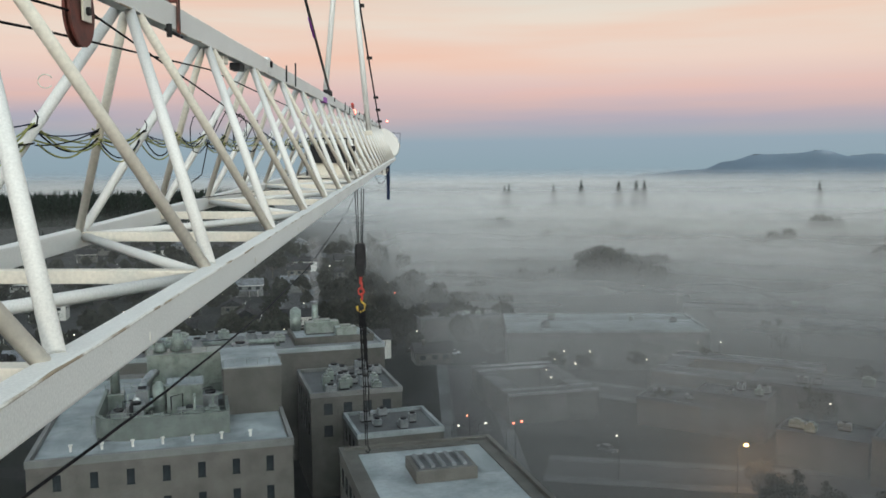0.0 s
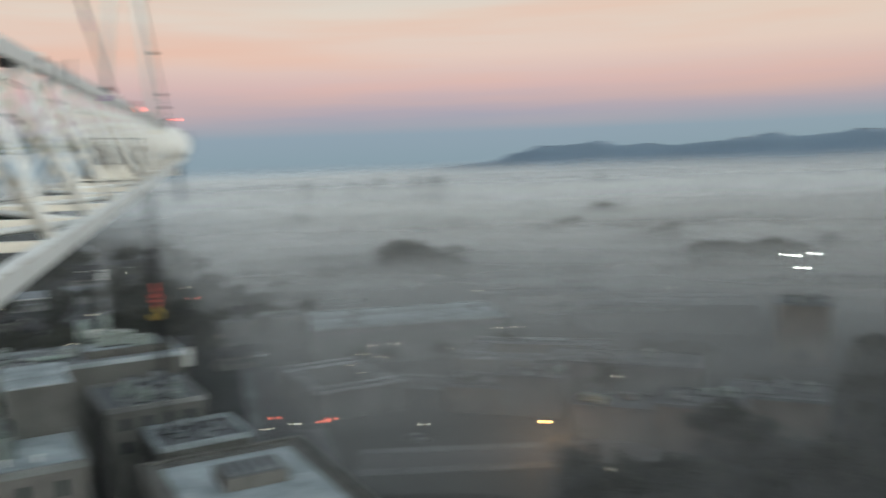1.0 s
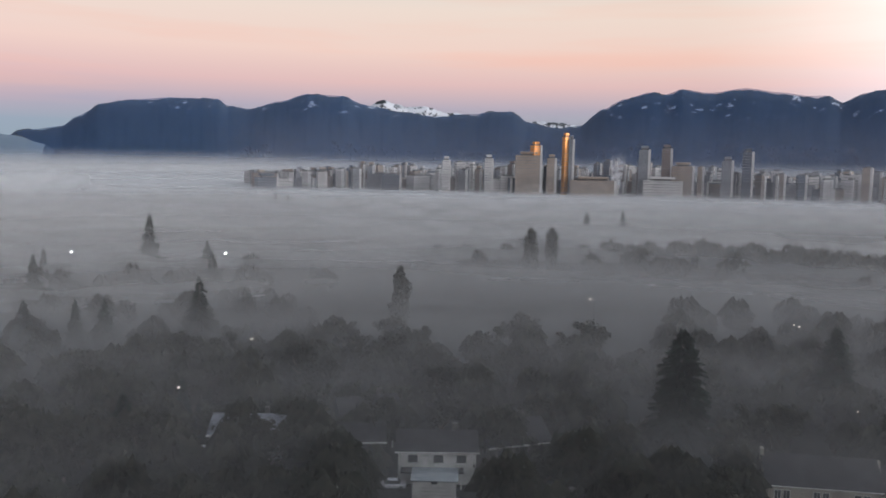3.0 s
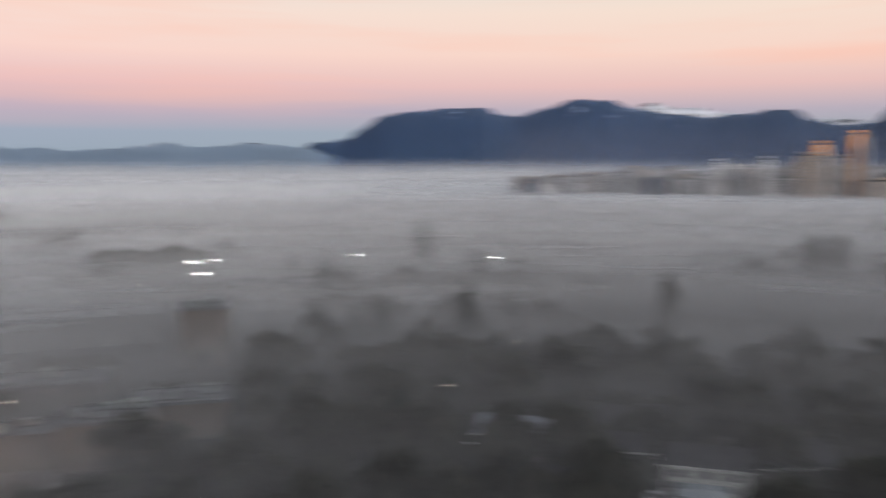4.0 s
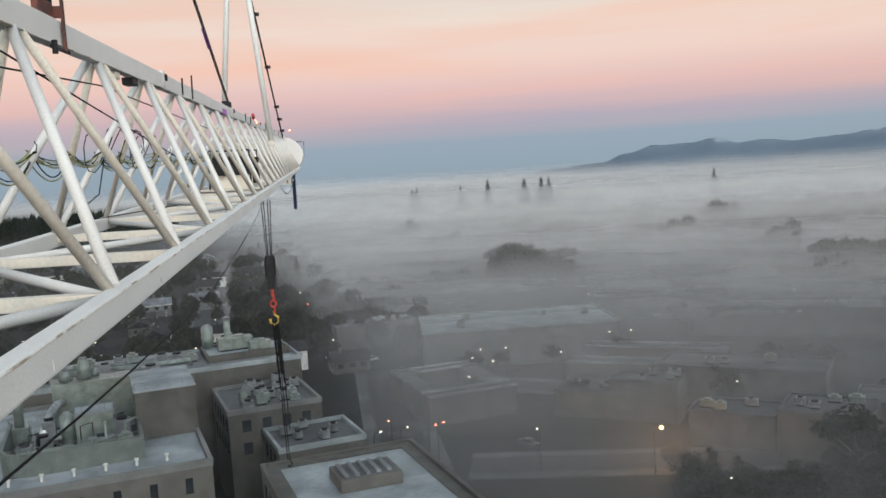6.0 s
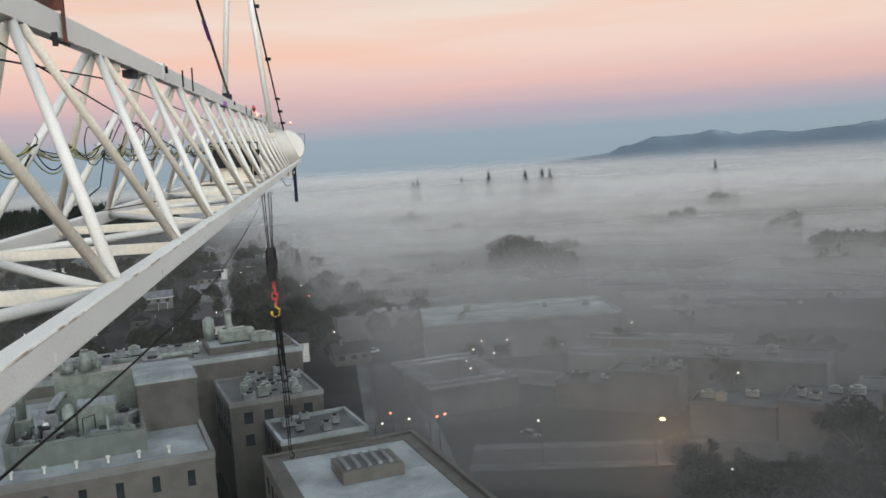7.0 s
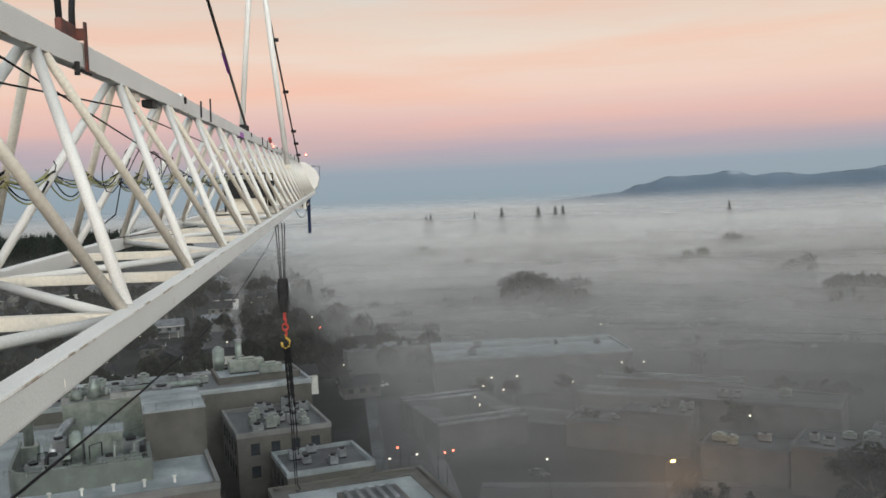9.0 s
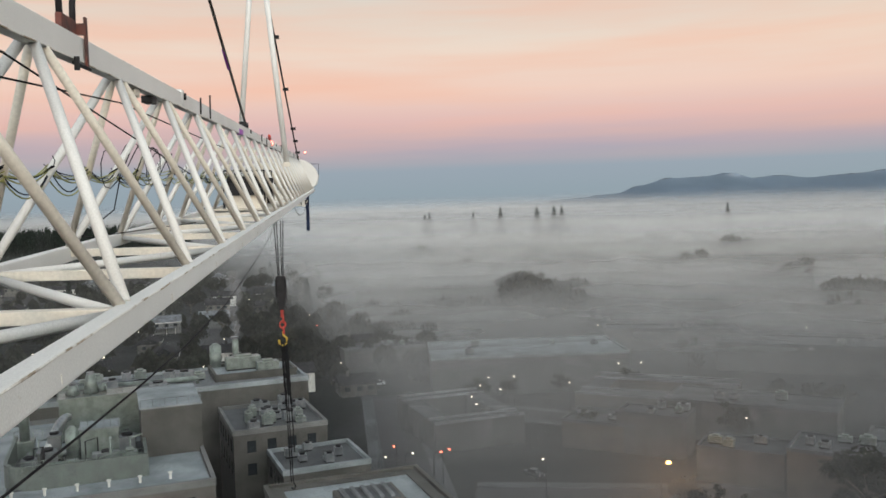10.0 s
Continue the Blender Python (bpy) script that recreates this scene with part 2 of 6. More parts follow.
WHITE = surface("white_crane_paint", (0.77, 0.765, 0.745), (0.70, 0.695, 0.675), 0.9, 90, 0.5, bump=0.04, coords="Object", spots=((0.32, 0.25, 0.17), 7.0, 0.68, 0.80))
CREAM = surface("cream_paint_and_bounce", (0.76, 0.71, 0.62), (0.66, 0.61, 0.53), 1.5, 35, 0.5, bump=0.06, spots=((0.3, 0.22, 0.15), 8.0, 0.70, 0.80))
STEEL_DARK = surface("dark_steel", (0.03, 0.03, 0.033), (0.015, 0.015, 0.017), 4, 60, 0.6, 0.2, gloss=0.2)
RUST = surface("rusty_red_steel", (0.20, 0.055, 0.04), (0.07, 0.03, 0.025), 6, 60, 0.7)
ROPE = surface("wire_rope", (0.014, 0.014, 0.016), (0.008, 0.008, 0.009), 20, 150, 0.8, gloss=0.1)
ROD = surface("galvanised_rod", (0.20, 0.175, 0.155), (0.12, 0.105, 0.095), 5, 60, 0.6, 0.1)
NAVY = surface("navy_blue_paint", (0.008, 0.018, 0.06), (0.005, 0.011, 0.035), 3, 40, 0.6, gloss=0.2)
RED = surface("red_paint", (0.55, 0.05, 0.03), (0.3, 0.03, 0.02), 6, 50, 0.5)
YELLOW = surface("yellow_paint", (0.6, 0.42, 0.04), (0.35, 0.22, 0.03), 6, 50, 0.5)
LIME = surface("yellow_green_cable", (0.36, 0.36, 0.10), (0.24, 0.25, 0.08), 10, 80, 0.6)
PURPLE = surface("violet_tape", (0.4, 0.06, 0.55), (0.3, 0.05, 0.42), 10, 80, 0.5)
LAMP_RED = glow("red_lamp_glow", (1.0, 0.12, 0.08), 14)
LAMP_WHITE = glow("white_lamp_glow", (1.0, 0.86, 0.66), 7)
LAMP_AMBER = glow("amber_lamp_glow", (1.0, 0.46, 0.12), 40)
SIGNAL_RED = glow("red_signal_glow", (1.0, 0.15, 0.08), 14)
GROUND = surface("damp_winter_ground", (0.020, 0.022, 0.020), (0.010, 0.012, 0.011), 0.03, 0.6, 0.9, bump=0.0, spots=((0.034, 0.035, 0.037), 0.012, 0.5, 0.6), gloss=0.15)
ASPHALT = surface("asphalt", (0.040, 0.040, 0.042), (0.028, 0.028, 0.030), 0.3, 6, 0.85, bump=0.05)
ROOF_GREY = surface("gravel_roof", (0.2, 0.21, 0.22), (0.12, 0.125, 0.13), 0.15, 4, 0.9, bump=0.1, spots=((0.34, 0.36, 0.38), 0.08, 0.55, 0.7))
ROOF_DARK = surface("dark_roofing", (0.10, 0.105, 0.11), (0.06, 0.062, 0.066), 0.2, 4, 0.9)
ROOF_PALE = surface("frosted_pale_roof", (0.30, 0.33, 0.345), (0.17, 0.19, 0.20), 0.2, 3, 0.85)
WALL_TAN = surface("tan_plaster", (0.125, 0.118, 0.106), (0.085, 0.08, 0.072), 0.3, 6, 0.85)
WALL_GREY = surface("grey_concrete", (0.17, 0.172, 0.17), (0.12, 0.122, 0.12), 0.3, 6, 0.85)
WALL_WHITE = surface("white_siding", (0.66, 0.65, 0.61), (0.5, 0.49, 0.46), 0.6, 8, 0.7)
WALL_BROWN = surface("brown_panel", (0.086, 0.083, 0.075), (0.058, 0.056, 0.050), 0.4, 8, 0.8)
METAL_PALE = surface("pale_sheet_metal", (0.26, 0.295, 0.272), (0.15, 0.175, 0.16), 0.7, 10, 0.4, 0.5)
METAL_GREY = surface("grey_sheet_metal", (0.24, 0.25, 0.26), (0.14, 0.15, 0.16), 0.7, 10, 0.5, 0.4)
PANE = surface("window_glass", (0.035, 0.04, 0.045), (0.02, 0.024, 0.028), 0.5, 5, 0.12, bump=0.0)


def foliage(name, light, dark):
    m, n, l, out = nodes_of(name)
    nz, oi = noise_node(n, l, 0.35, 5), n.new("ShaderNodeObjectInfo")
    r = ramp_node(n, l, nz.outputs["Fac"], [(0.35, dark), (0.65, light)])
    hv, mr = n.new("ShaderNodeHueSaturation"), n.new("ShaderNodeMapRange")
    mr.inputs["To Min"].default_value, mr.inputs["To Max"].default_value = 0.7, 1.25
    l.new(oi.outputs["Random"], mr.inputs["Value"])
    l.new(mr.outputs[0], hv.inputs["Value"])
    l.new(r.outputs[0], hv.inputs["Color"])
    d, t, mix = n.new("ShaderNodeBsdfDiffuse"), n.new("ShaderNodeBsdfTranslucent"), n.new("ShaderNodeMixShader")
    mix.inputs[0].default_value = 0.45
    for k, sock in ((d, 1), (t, 2)):
        l.new(hv.outputs[0], k.inputs[0])
        l.new(k.outputs[0], mix.inputs[sock])
    l.new(mix.outputs[0], out.inputs[0])
    return m


FIR = foliage("fir_needles", (0.028, 0.041, 0.031), (0.014, 0.021, 0.017))
TWIGS = foliage("bare_twigs_and_ivy", (0.052, 0.054, 0.042), (0.03, 0.032, 0.026))
BARK = surface("bark", (0.10, 0.08, 0.06), (0.05, 0.04, 0.032), 1.5, 12, 0.9)
FOREST = surface("mountain_forest", (0.035, 0.045, 0.05), (0.018, 0.024, 0.03), 0.006, 0.08, 0.95, bump=0.0)
CITY_PALE = surface("pale_tower_wall", (0.58, 0.57, 0.55), (0.42, 0.41, 0.40), 0.05, 0.6, 0.7, bump=0.0)
CITY_TAN = surface("tan_tower_wall", (0.38, 0.31, 0.25), (0.27, 0.225, 0.19), 0.05, 0.6, 0.7, bump=0.0)
CITY_GREY = surface("grey_tower_wall", (0.26, 0.27, 0.29), (0.18, 0.19, 0.205), 0.05, 0.6, 0.7, bump=0.0)
CITY_BROWN = surface("brown_tower_wall", (0.24, 0.19, 0.165), (0.17, 0.14, 0.12), 0.05, 0.6, 0.7, bump=0.0)
CITY_GLASS = surface("blue_grey_tower_glass", (0.10, 0.125, 0.16), (0.06, 0.075, 0.10), 0.05, 0.6, 0.25, bump=0.0)
GRIME = surface("grimy_paint", (0.70, 0.68, 0.63), (0.30, 0.24, 0.17), 3.5, 30, 0.8, lo=0.38, hi=0.48)
# campus tones darkened to the mist's level: its dimming is put into colour
CAMPUS_GREY = surface("mist_dimmed_grey_wall", (0.115, 0.115, 0.112), (0.075, 0.075, 0.074), 0.25, 5, 0.9, gloss=0.2)
CAMPUS_TAN = surface("mist_dimmed_tan_wall", (0.115, 0.098, 0.082), (0.08, 0.068, 0.058), 0.25, 5, 0.9, gloss=0.2)
CAMPUS_ROOF = surface("mist_dimmed_grey_roof", (0.12, 0.125, 0.13), (0.07, 0.073, 0.076), 0.1, 3, 0.9, gloss=0.2)


# ---- mesh helpers ----
def part(name, bm, material, parent=None, label="", smooth=False):
    me = bpy.data.meshes.new(name)
    bm.normal_update()
    bm.to_mesh(me)
    bm.free()
    for p in me.polygons:
        p.use_smooth = smooth and len(p.vertices) <= 4
    me.materials.append(material)
    ob = new(name, me)
    ob.parent = parent
    if label:
        ob["label"] = label
    return ob


def thing(name, label, category, m=None, group="", kind=""):
    ob = new(name)
    ob.empty_display_size = 0.2
    if m is not None:
        ob.matrix_basis = m
    return tagged(ob, label, category, group, kind)


def add_box(bm, x0, x1, y0, y1, z0, z1, bevel=0.0):
    made = bmesh.ops.create_cube(bm, size=1.0, matrix=Matrix.Translation(((x0 + x1) / 2, (y0 + y1) / 2, (z0 + z1) / 2)) @ Matrix.Diagonal((x1 - x0, y1 - y0, z1 - z0, 1)))
    if bevel:
        edges = {e for v in made["verts"] for e in v.link_edges}
        bmesh.ops.bevel(bm, geom=list(edges), offset=bevel, segments=2, profile=0.6, affect="EDGES")
    return bm


def box(x0, x1, y0, y1, z0, z1, bevel=0.0):
    return add_box(bmesh.new(), x0, x1, y0, y1, z0, z1, bevel)


def add_tube(bm, a, b, r, r2=None, seg=12):
    a, b = Vector(a), Vector(b)
    d = b - a
    m = Matrix.Translation((a + b) / 2) @ d.to_track_quat("Z", "Y").to_matrix().to_4x4()
    bmesh.ops.create_cone(bm, cap_ends=True, segments=seg, radius1=r, radius2=r if r2 is None else r2, depth=d.length, matrix=m)
    return bm


def tube(a, b, r, r2=None, seg=12):
    return add_tube(bmesh.new(), a, b, r, r2, seg)


def pipe(points, r, seg=6):
    """A bent round line through the points."""
    bm, rings = bmesh.new(), []
    pts = [Vector(p) for p in points]
    for i, p in enumerate(pts):
        d = (pts[min(i + 1, len(pts) - 1)] - pts[max(i - 1, 0)]).normalized()
        q = d.to_track_quat("Z", "Y")
        rings.append([bm.verts.new(p + q @ Vector((r * math.cos(k * math.tau / seg), r * math.sin(k * math.tau / seg), 0))) for k in range(seg)])
    for a, b in zip(rings, rings[1:]):
        for k in range(seg):
            bm.faces.new((a[k], a[(k + 1) % seg], b[(k + 1) % seg], b[k]))
    bm.faces.new(rings[0][::-1])
    bm.faces.new(rings[-1])
    return bm


def sag(a, b, drop, n=8):
    a, b = Vector(a), Vector(b)
    return [a.lerp(b, i / n) - Vector((0, 0, drop * 4 * (i / n) * (1 - i / n))) for i in range(n + 1)]


def bearing(deg, dist, z=0.0):
    """A point at a turn from the jib's line (to its left positive) and a distance."""
    return Vector((-math.sin(radians(deg)) * dist, math.cos(radians(deg)) * dist, z))


# ---- ground and mist ----
bm = bmesh.new()
RINGS = [0, 40, 80, 120, 180, 260, 380, 560, 800, 1200, 1800, 2600, 3600, 4310]
last = None
for r in RINGS:
    ring = [bm.verts.new((r * math.cos(k * math.tau / 72), r * math.sin(k * math.tau / 72), 0)) for k in range(72)] if r else [bm.verts.new((0, 0, 0))]
    if last:
        for k in range(72):
            j = (k + 1) % 72
            bm.faces.new((last[0], ring[k], ring[j]) if len(last) == 1 else (last[k], ring[k], ring[j], last[j]))
    last = ring
tagged(part("ground", bm, GROUND), "dark damp ground of lawns, lots and streets in mist", "ground", kind="structure")

scene.cycles.transparent_max_bounces = 48


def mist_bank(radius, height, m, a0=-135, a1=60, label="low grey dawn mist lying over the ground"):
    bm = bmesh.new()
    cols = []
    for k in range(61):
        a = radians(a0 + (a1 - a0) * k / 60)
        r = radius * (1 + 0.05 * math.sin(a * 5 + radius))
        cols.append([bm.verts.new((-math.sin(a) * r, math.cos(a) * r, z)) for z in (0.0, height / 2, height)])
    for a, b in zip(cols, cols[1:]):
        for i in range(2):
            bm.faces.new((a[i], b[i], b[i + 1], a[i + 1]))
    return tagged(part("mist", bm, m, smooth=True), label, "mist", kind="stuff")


# low mist: many thin banks, denser with the distance between them
NEAR_BANKS = [84 * 1.115 ** i for i in range(18)]
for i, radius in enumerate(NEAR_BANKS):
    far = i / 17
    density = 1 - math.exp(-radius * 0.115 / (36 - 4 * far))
    # nearer banks are tinted darker: shade low in the mist put into colour
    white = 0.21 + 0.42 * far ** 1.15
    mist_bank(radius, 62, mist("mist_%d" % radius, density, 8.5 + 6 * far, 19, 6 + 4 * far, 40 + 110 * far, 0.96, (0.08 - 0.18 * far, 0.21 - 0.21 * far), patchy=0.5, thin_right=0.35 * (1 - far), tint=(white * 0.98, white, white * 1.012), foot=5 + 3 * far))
# thin standing haze over the whole valley
for i, radius in enumerate((92, 128, 176, 238, 318, 420, 560)):
    # near haze is greyer, its dimness set in the tint
    white = 0.27 + 0.32 * i / 6
    mist_bank(radius, 95, mist("haze_%d" % radius, 0.15 + 0.012 * i, 31, 44, 8, 160, 0.85, (0.0 - 0.025 * i, 0.15 - 0.025 * i), patchy=0.75, tint=(white * 0.99, white, white * 1.0), foot=0))
# the deep mist beyond
mist_bank(955, 60, mist("high_mist", 0.86, 32, 15, 6, 120, 0.97, (-0.19, -0.03), 0.75, 1.0, (0.72, 0.98), tint=(0.57, 0.585, 0.60), foot=0))
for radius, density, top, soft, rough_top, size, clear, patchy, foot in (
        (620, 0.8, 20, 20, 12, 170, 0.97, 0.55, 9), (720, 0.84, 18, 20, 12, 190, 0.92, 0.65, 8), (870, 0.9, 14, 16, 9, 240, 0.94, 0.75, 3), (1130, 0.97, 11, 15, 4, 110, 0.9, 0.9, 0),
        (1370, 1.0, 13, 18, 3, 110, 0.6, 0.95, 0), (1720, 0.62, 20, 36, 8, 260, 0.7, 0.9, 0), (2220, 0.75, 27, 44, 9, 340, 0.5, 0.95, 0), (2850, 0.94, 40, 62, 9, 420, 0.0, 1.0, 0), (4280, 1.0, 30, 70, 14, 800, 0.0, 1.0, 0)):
    # far banks greyer, the last sky-blue: distance haze put into the tint
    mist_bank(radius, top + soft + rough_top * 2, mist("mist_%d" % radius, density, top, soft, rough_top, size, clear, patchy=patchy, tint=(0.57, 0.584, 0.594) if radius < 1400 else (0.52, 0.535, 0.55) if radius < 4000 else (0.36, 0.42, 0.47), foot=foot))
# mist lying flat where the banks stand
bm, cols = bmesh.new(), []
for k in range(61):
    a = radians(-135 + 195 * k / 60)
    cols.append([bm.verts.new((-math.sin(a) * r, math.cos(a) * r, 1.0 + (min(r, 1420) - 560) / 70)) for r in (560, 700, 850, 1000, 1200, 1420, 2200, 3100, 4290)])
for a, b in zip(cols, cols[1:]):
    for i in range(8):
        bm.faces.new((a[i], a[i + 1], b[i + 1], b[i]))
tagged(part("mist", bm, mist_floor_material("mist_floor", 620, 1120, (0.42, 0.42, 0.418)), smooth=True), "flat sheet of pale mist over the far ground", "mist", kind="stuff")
# thin pale air before the city
mist_bank(1120, 130, mist("city_air", 0.18, 90, 80, 14, 400, 1.0, (0.96, 1.06), 0.85, tint=(0.36, 0.36, 0.40), foot=0), label="thin pale haze before the city")


# unseen wooded rise, added behind the crane to keep low sun off the ground
bm, cols = bmesh.new(), []
for k in range(49):
    a = radians(100 + 110 * k / 48)
    h = 60 + 6 * noise.noise(Vector((k * 0.35, 3.3, 0)))
    cols.append([bm.verts.new((-math.sin(a) * r, math.cos(a) * r, z)) for r, z in ((380, -1), (430, h * 0.7), (470, h), (560, h * 0.8), (700, -1))])
for a, b in zip(cols, cols[1:]):
    for i in range(4):
        bm.faces.new((a[i], b[i], b[i + 1], a[i + 1]))
tagged(part("hillside", bm, FOREST, smooth=True), "unseen wooded rise added to shade the low ground", "hill", kind="structure")


# ---- mountains ----
def ridge(profile, deg):
    for (a, h), (b, k) in zip(profile, profile[1:]):
        if a >= deg >= b:
            t = (a - deg) / (a - b)
            t = t * t * (3 - 2 * t)
            return h + (k - h) * t
    return profile[0][1] if deg > profile[0][0] else profile[-1][1]


def mountain_range(name, label, profile, dist, depth, material, rough, seed):
    """A ridge with slopes and gullies; the profile gives turn and height of the crest as angles from the eye."""
    bm, cols = bmesh.new(), []
    a0, a1 = profile[0][0], profile[-1][0]
    n = int((a0 - a1) / 0.12)
    for i in range(n + 1):
        deg = a0 + (a1 - a0) * i / n
        crest = 52 + dist * math.tan(radians(ridge(profile, deg)))
        crest += rough * (noise.fractal(Vector((deg * 0.9, seed, 0)), 0.8, 2.0, 5)) * min(1, max(0.1, crest / 200))
        crest = max(crest, 2)
        col = []
        for j in range(9):
            u = j / 8
            d = dist - depth * (1 - u) ** 1.2
            z = crest * (u ** 0.75) + (rough * 1.5 * noise.fractal(Vector((deg * 1.3, u * 4, seed + 3)), 0.9, 2.0, 4) * (1 - u) * u * 2)
            col.append(bm.verts.new(bearing(deg, d, max(-2, z if j else -2))))
        col.append(bm.verts.new(bearing(deg, dist + depth * 0.4, -2)))
        cols.append(col)
    for a, b in zip(cols, cols[1:]):
        for i in range(9):
            bm.faces.new((a[i], b[i], b[i + 1], a[i + 1]))
    return tagged(part(name, bm, material, smooth=True), label, "mountain", kind="structure")


def mountain_material(name, snow_z, soft):
    m, n, l, out = nodes_of(name)
    b = n.new("ShaderNodeBsdfPrincipled")
    b.inputs["Roughness"].default_value = 0.95
    geo, sep = n.new("ShaderNodeNewGeometry"), n.new("ShaderNodeSeparateXYZ")
    l.new(geo.outputs["Position"], sep.inputs[0])
    big, small = noise_node(n, l, 0.02, 6, rough=0.65), noise_node(n, l, 0.05, 5)
    tree = ramp_node(n, l, small.outputs["Fac"], [(0.35, (0.016, 0.02, 0.026)), (0.65, (0.04, 0.048, 0.052))])
    mr, drift = n.new("ShaderNodeMapRange"), n.new("ShaderNodeMapRange")
    mr.inputs["From Min"].default_value, mr.inputs["From Max"].default_value, mr.inputs["To Max"].default_value = snow_z, snow_z + 30, 0.85
    l.new(sep.outputs["Z"], mr.inputs["Value"])
    drift.inputs["From Min"].default_value, drift.inputs["From Max"].default_value = soft, soft + 0.05
    l.new(big.outputs["Fac"], drift.inputs["Value"])
    snow = math_node(n, l, "MULTIPLY", mr.outputs[0], drift.outputs[0])
    mx = n.new("ShaderNodeMixRGB")
    mx.inputs["Color2"].default_value = (0.75, 0.75, 0.78, 1)
    l.new(snow, mx.inputs["Fac"])
    l.new(tree.outputs[0], mx.inputs["Color1"])
    l.new(mx.outputs[0], b.inputs["Base Color"])
    l.new(b.outputs[0], out.inputs[0])
    return m


MAIN = [(-42.0, -0.4), (-43.5, 0.6), (-45.5, 1.3), (-47.3, 1.55), (-48.4, 2.3), (-49.7, 2.98), (-51.4, 3.32), (-53.7, 3.52), (-56.5, 3.55), (-57.2, 3.1), (-58.4, 2.98), (-60.4, 3.52), (-62.1, 4.03),
        (-64.2, 3.98), (-66.0, 3.4), (-68.2, 3.0), (-70.4, 2.8), (-72.6, 3.0), (-75.2, 3.2), (-76.7, 2.45), (-78.2, 2.2), (-79.8, 2.35), (-81.3, 3.43), (-82.5, 4.05), (-84.3, 4.51), (-85.0, 4.3), (-86.1, 4.68),
        (-87.8, 4.46), (-89.9, 4.73), (-92.0, 4.46), (-93.6, 4.24), (-94.6, 4.26), (-95.4, 3.8), (-96.5, 4.36), (-97.9, 4.57), (-99.3, 4.08), (-101.0, 3.94), (-104.0, 3.5), (-110.0, 2.8), (-120.0, 1.8)]
BACK = [(-62.0, 2.4), (-65.8, 3.4), (-66.9, 3.75), (-67.6, 3.6), (-68.6, 3.35), (-69.6, 3.42), (-71.5, 3.05), (-73.0, 2.9), (-75.5, 2.5), (-77.2, 2.6), (-78.6, 2.55), (-80.4, 2.3), (-83.0, 1.8)]
LOW = [(-13.5, -0.5), (-15.5, -0.1), (-18.7, 0.13), (-20.2, 0.58), (-22.0, 1.0), (-24.0, 1.02), (-25.8, 1.22), (-27.2, 0.82), (-28.4, 0.95), (-30.3, 0.75), (-32.5, 0.85), (-34.7, 1.05), (-36.3, 1.26), (-37.6, 1.0), (-39.5, 1.08),
       (-41.1, 1.26), (-43.0, 1.15), (-44.8, 0.95), (-46.3, 0.5), (-47.8, -0.4)]


def haze_shell(label, profile, dist, depth, material):
    """A tinted see-through shell over a range's slopes; it carries the distance haze."""
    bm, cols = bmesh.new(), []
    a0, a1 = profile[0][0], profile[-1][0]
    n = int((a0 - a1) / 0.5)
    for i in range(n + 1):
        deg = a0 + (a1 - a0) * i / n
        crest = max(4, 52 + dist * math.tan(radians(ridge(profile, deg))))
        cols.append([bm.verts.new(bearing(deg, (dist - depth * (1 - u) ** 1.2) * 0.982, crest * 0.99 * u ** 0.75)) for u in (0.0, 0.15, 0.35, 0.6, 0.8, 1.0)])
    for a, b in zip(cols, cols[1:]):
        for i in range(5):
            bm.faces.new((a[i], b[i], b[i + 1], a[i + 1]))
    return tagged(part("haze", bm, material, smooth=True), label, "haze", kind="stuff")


# the blue of distance is put into the tint of these shells
haze_shell("blue-tinted shell for distance haze over the mountain slopes", MAIN, 3700, 500, mist("blue_distance_tint", 0.58, 900, 10, 0, 700, patchy=0.85, tint=(0.088, 0.152, 0.29), foot=0))
haze_shell("pale blue shell for distance haze over the low hills", LOW, 3450, 250, mist("pale_distance_tint", 0.68, 900, 10, 0, 500, patchy=0.85, tint=(0.31, 0.40, 0.51), foot=0))
mountain_range("mountain_range", "dark blue forested mountains with patches of snow on the crests", MAIN, 3700, 500, mountain_material("forest_and_snow", 222, 0.595), 11, 1.7)
mountain_range("snowy_peaks", "distant jagged snow-covered peaks", BACK, 4150, 300, mountain_material("snowy_rock", 110, 0.44), 9, 5.1)
mountain_range("low_hills", "low hazy blue hills above the mist", LOW, 3450, 250, mountain_material("hill_forest", 98, 0.54), 5, 9.3)


# ---- crane jib ----
Z0 = 52.0
PITCH = 2.48
NEAR_X, FAR_X = -1.085, -2.70
LOW_Z, TOP_Z = Z0 - 0.625, Z0 + 0.99
LAST = 21


def node_y(k):
    return 3.03 + PITCH * k


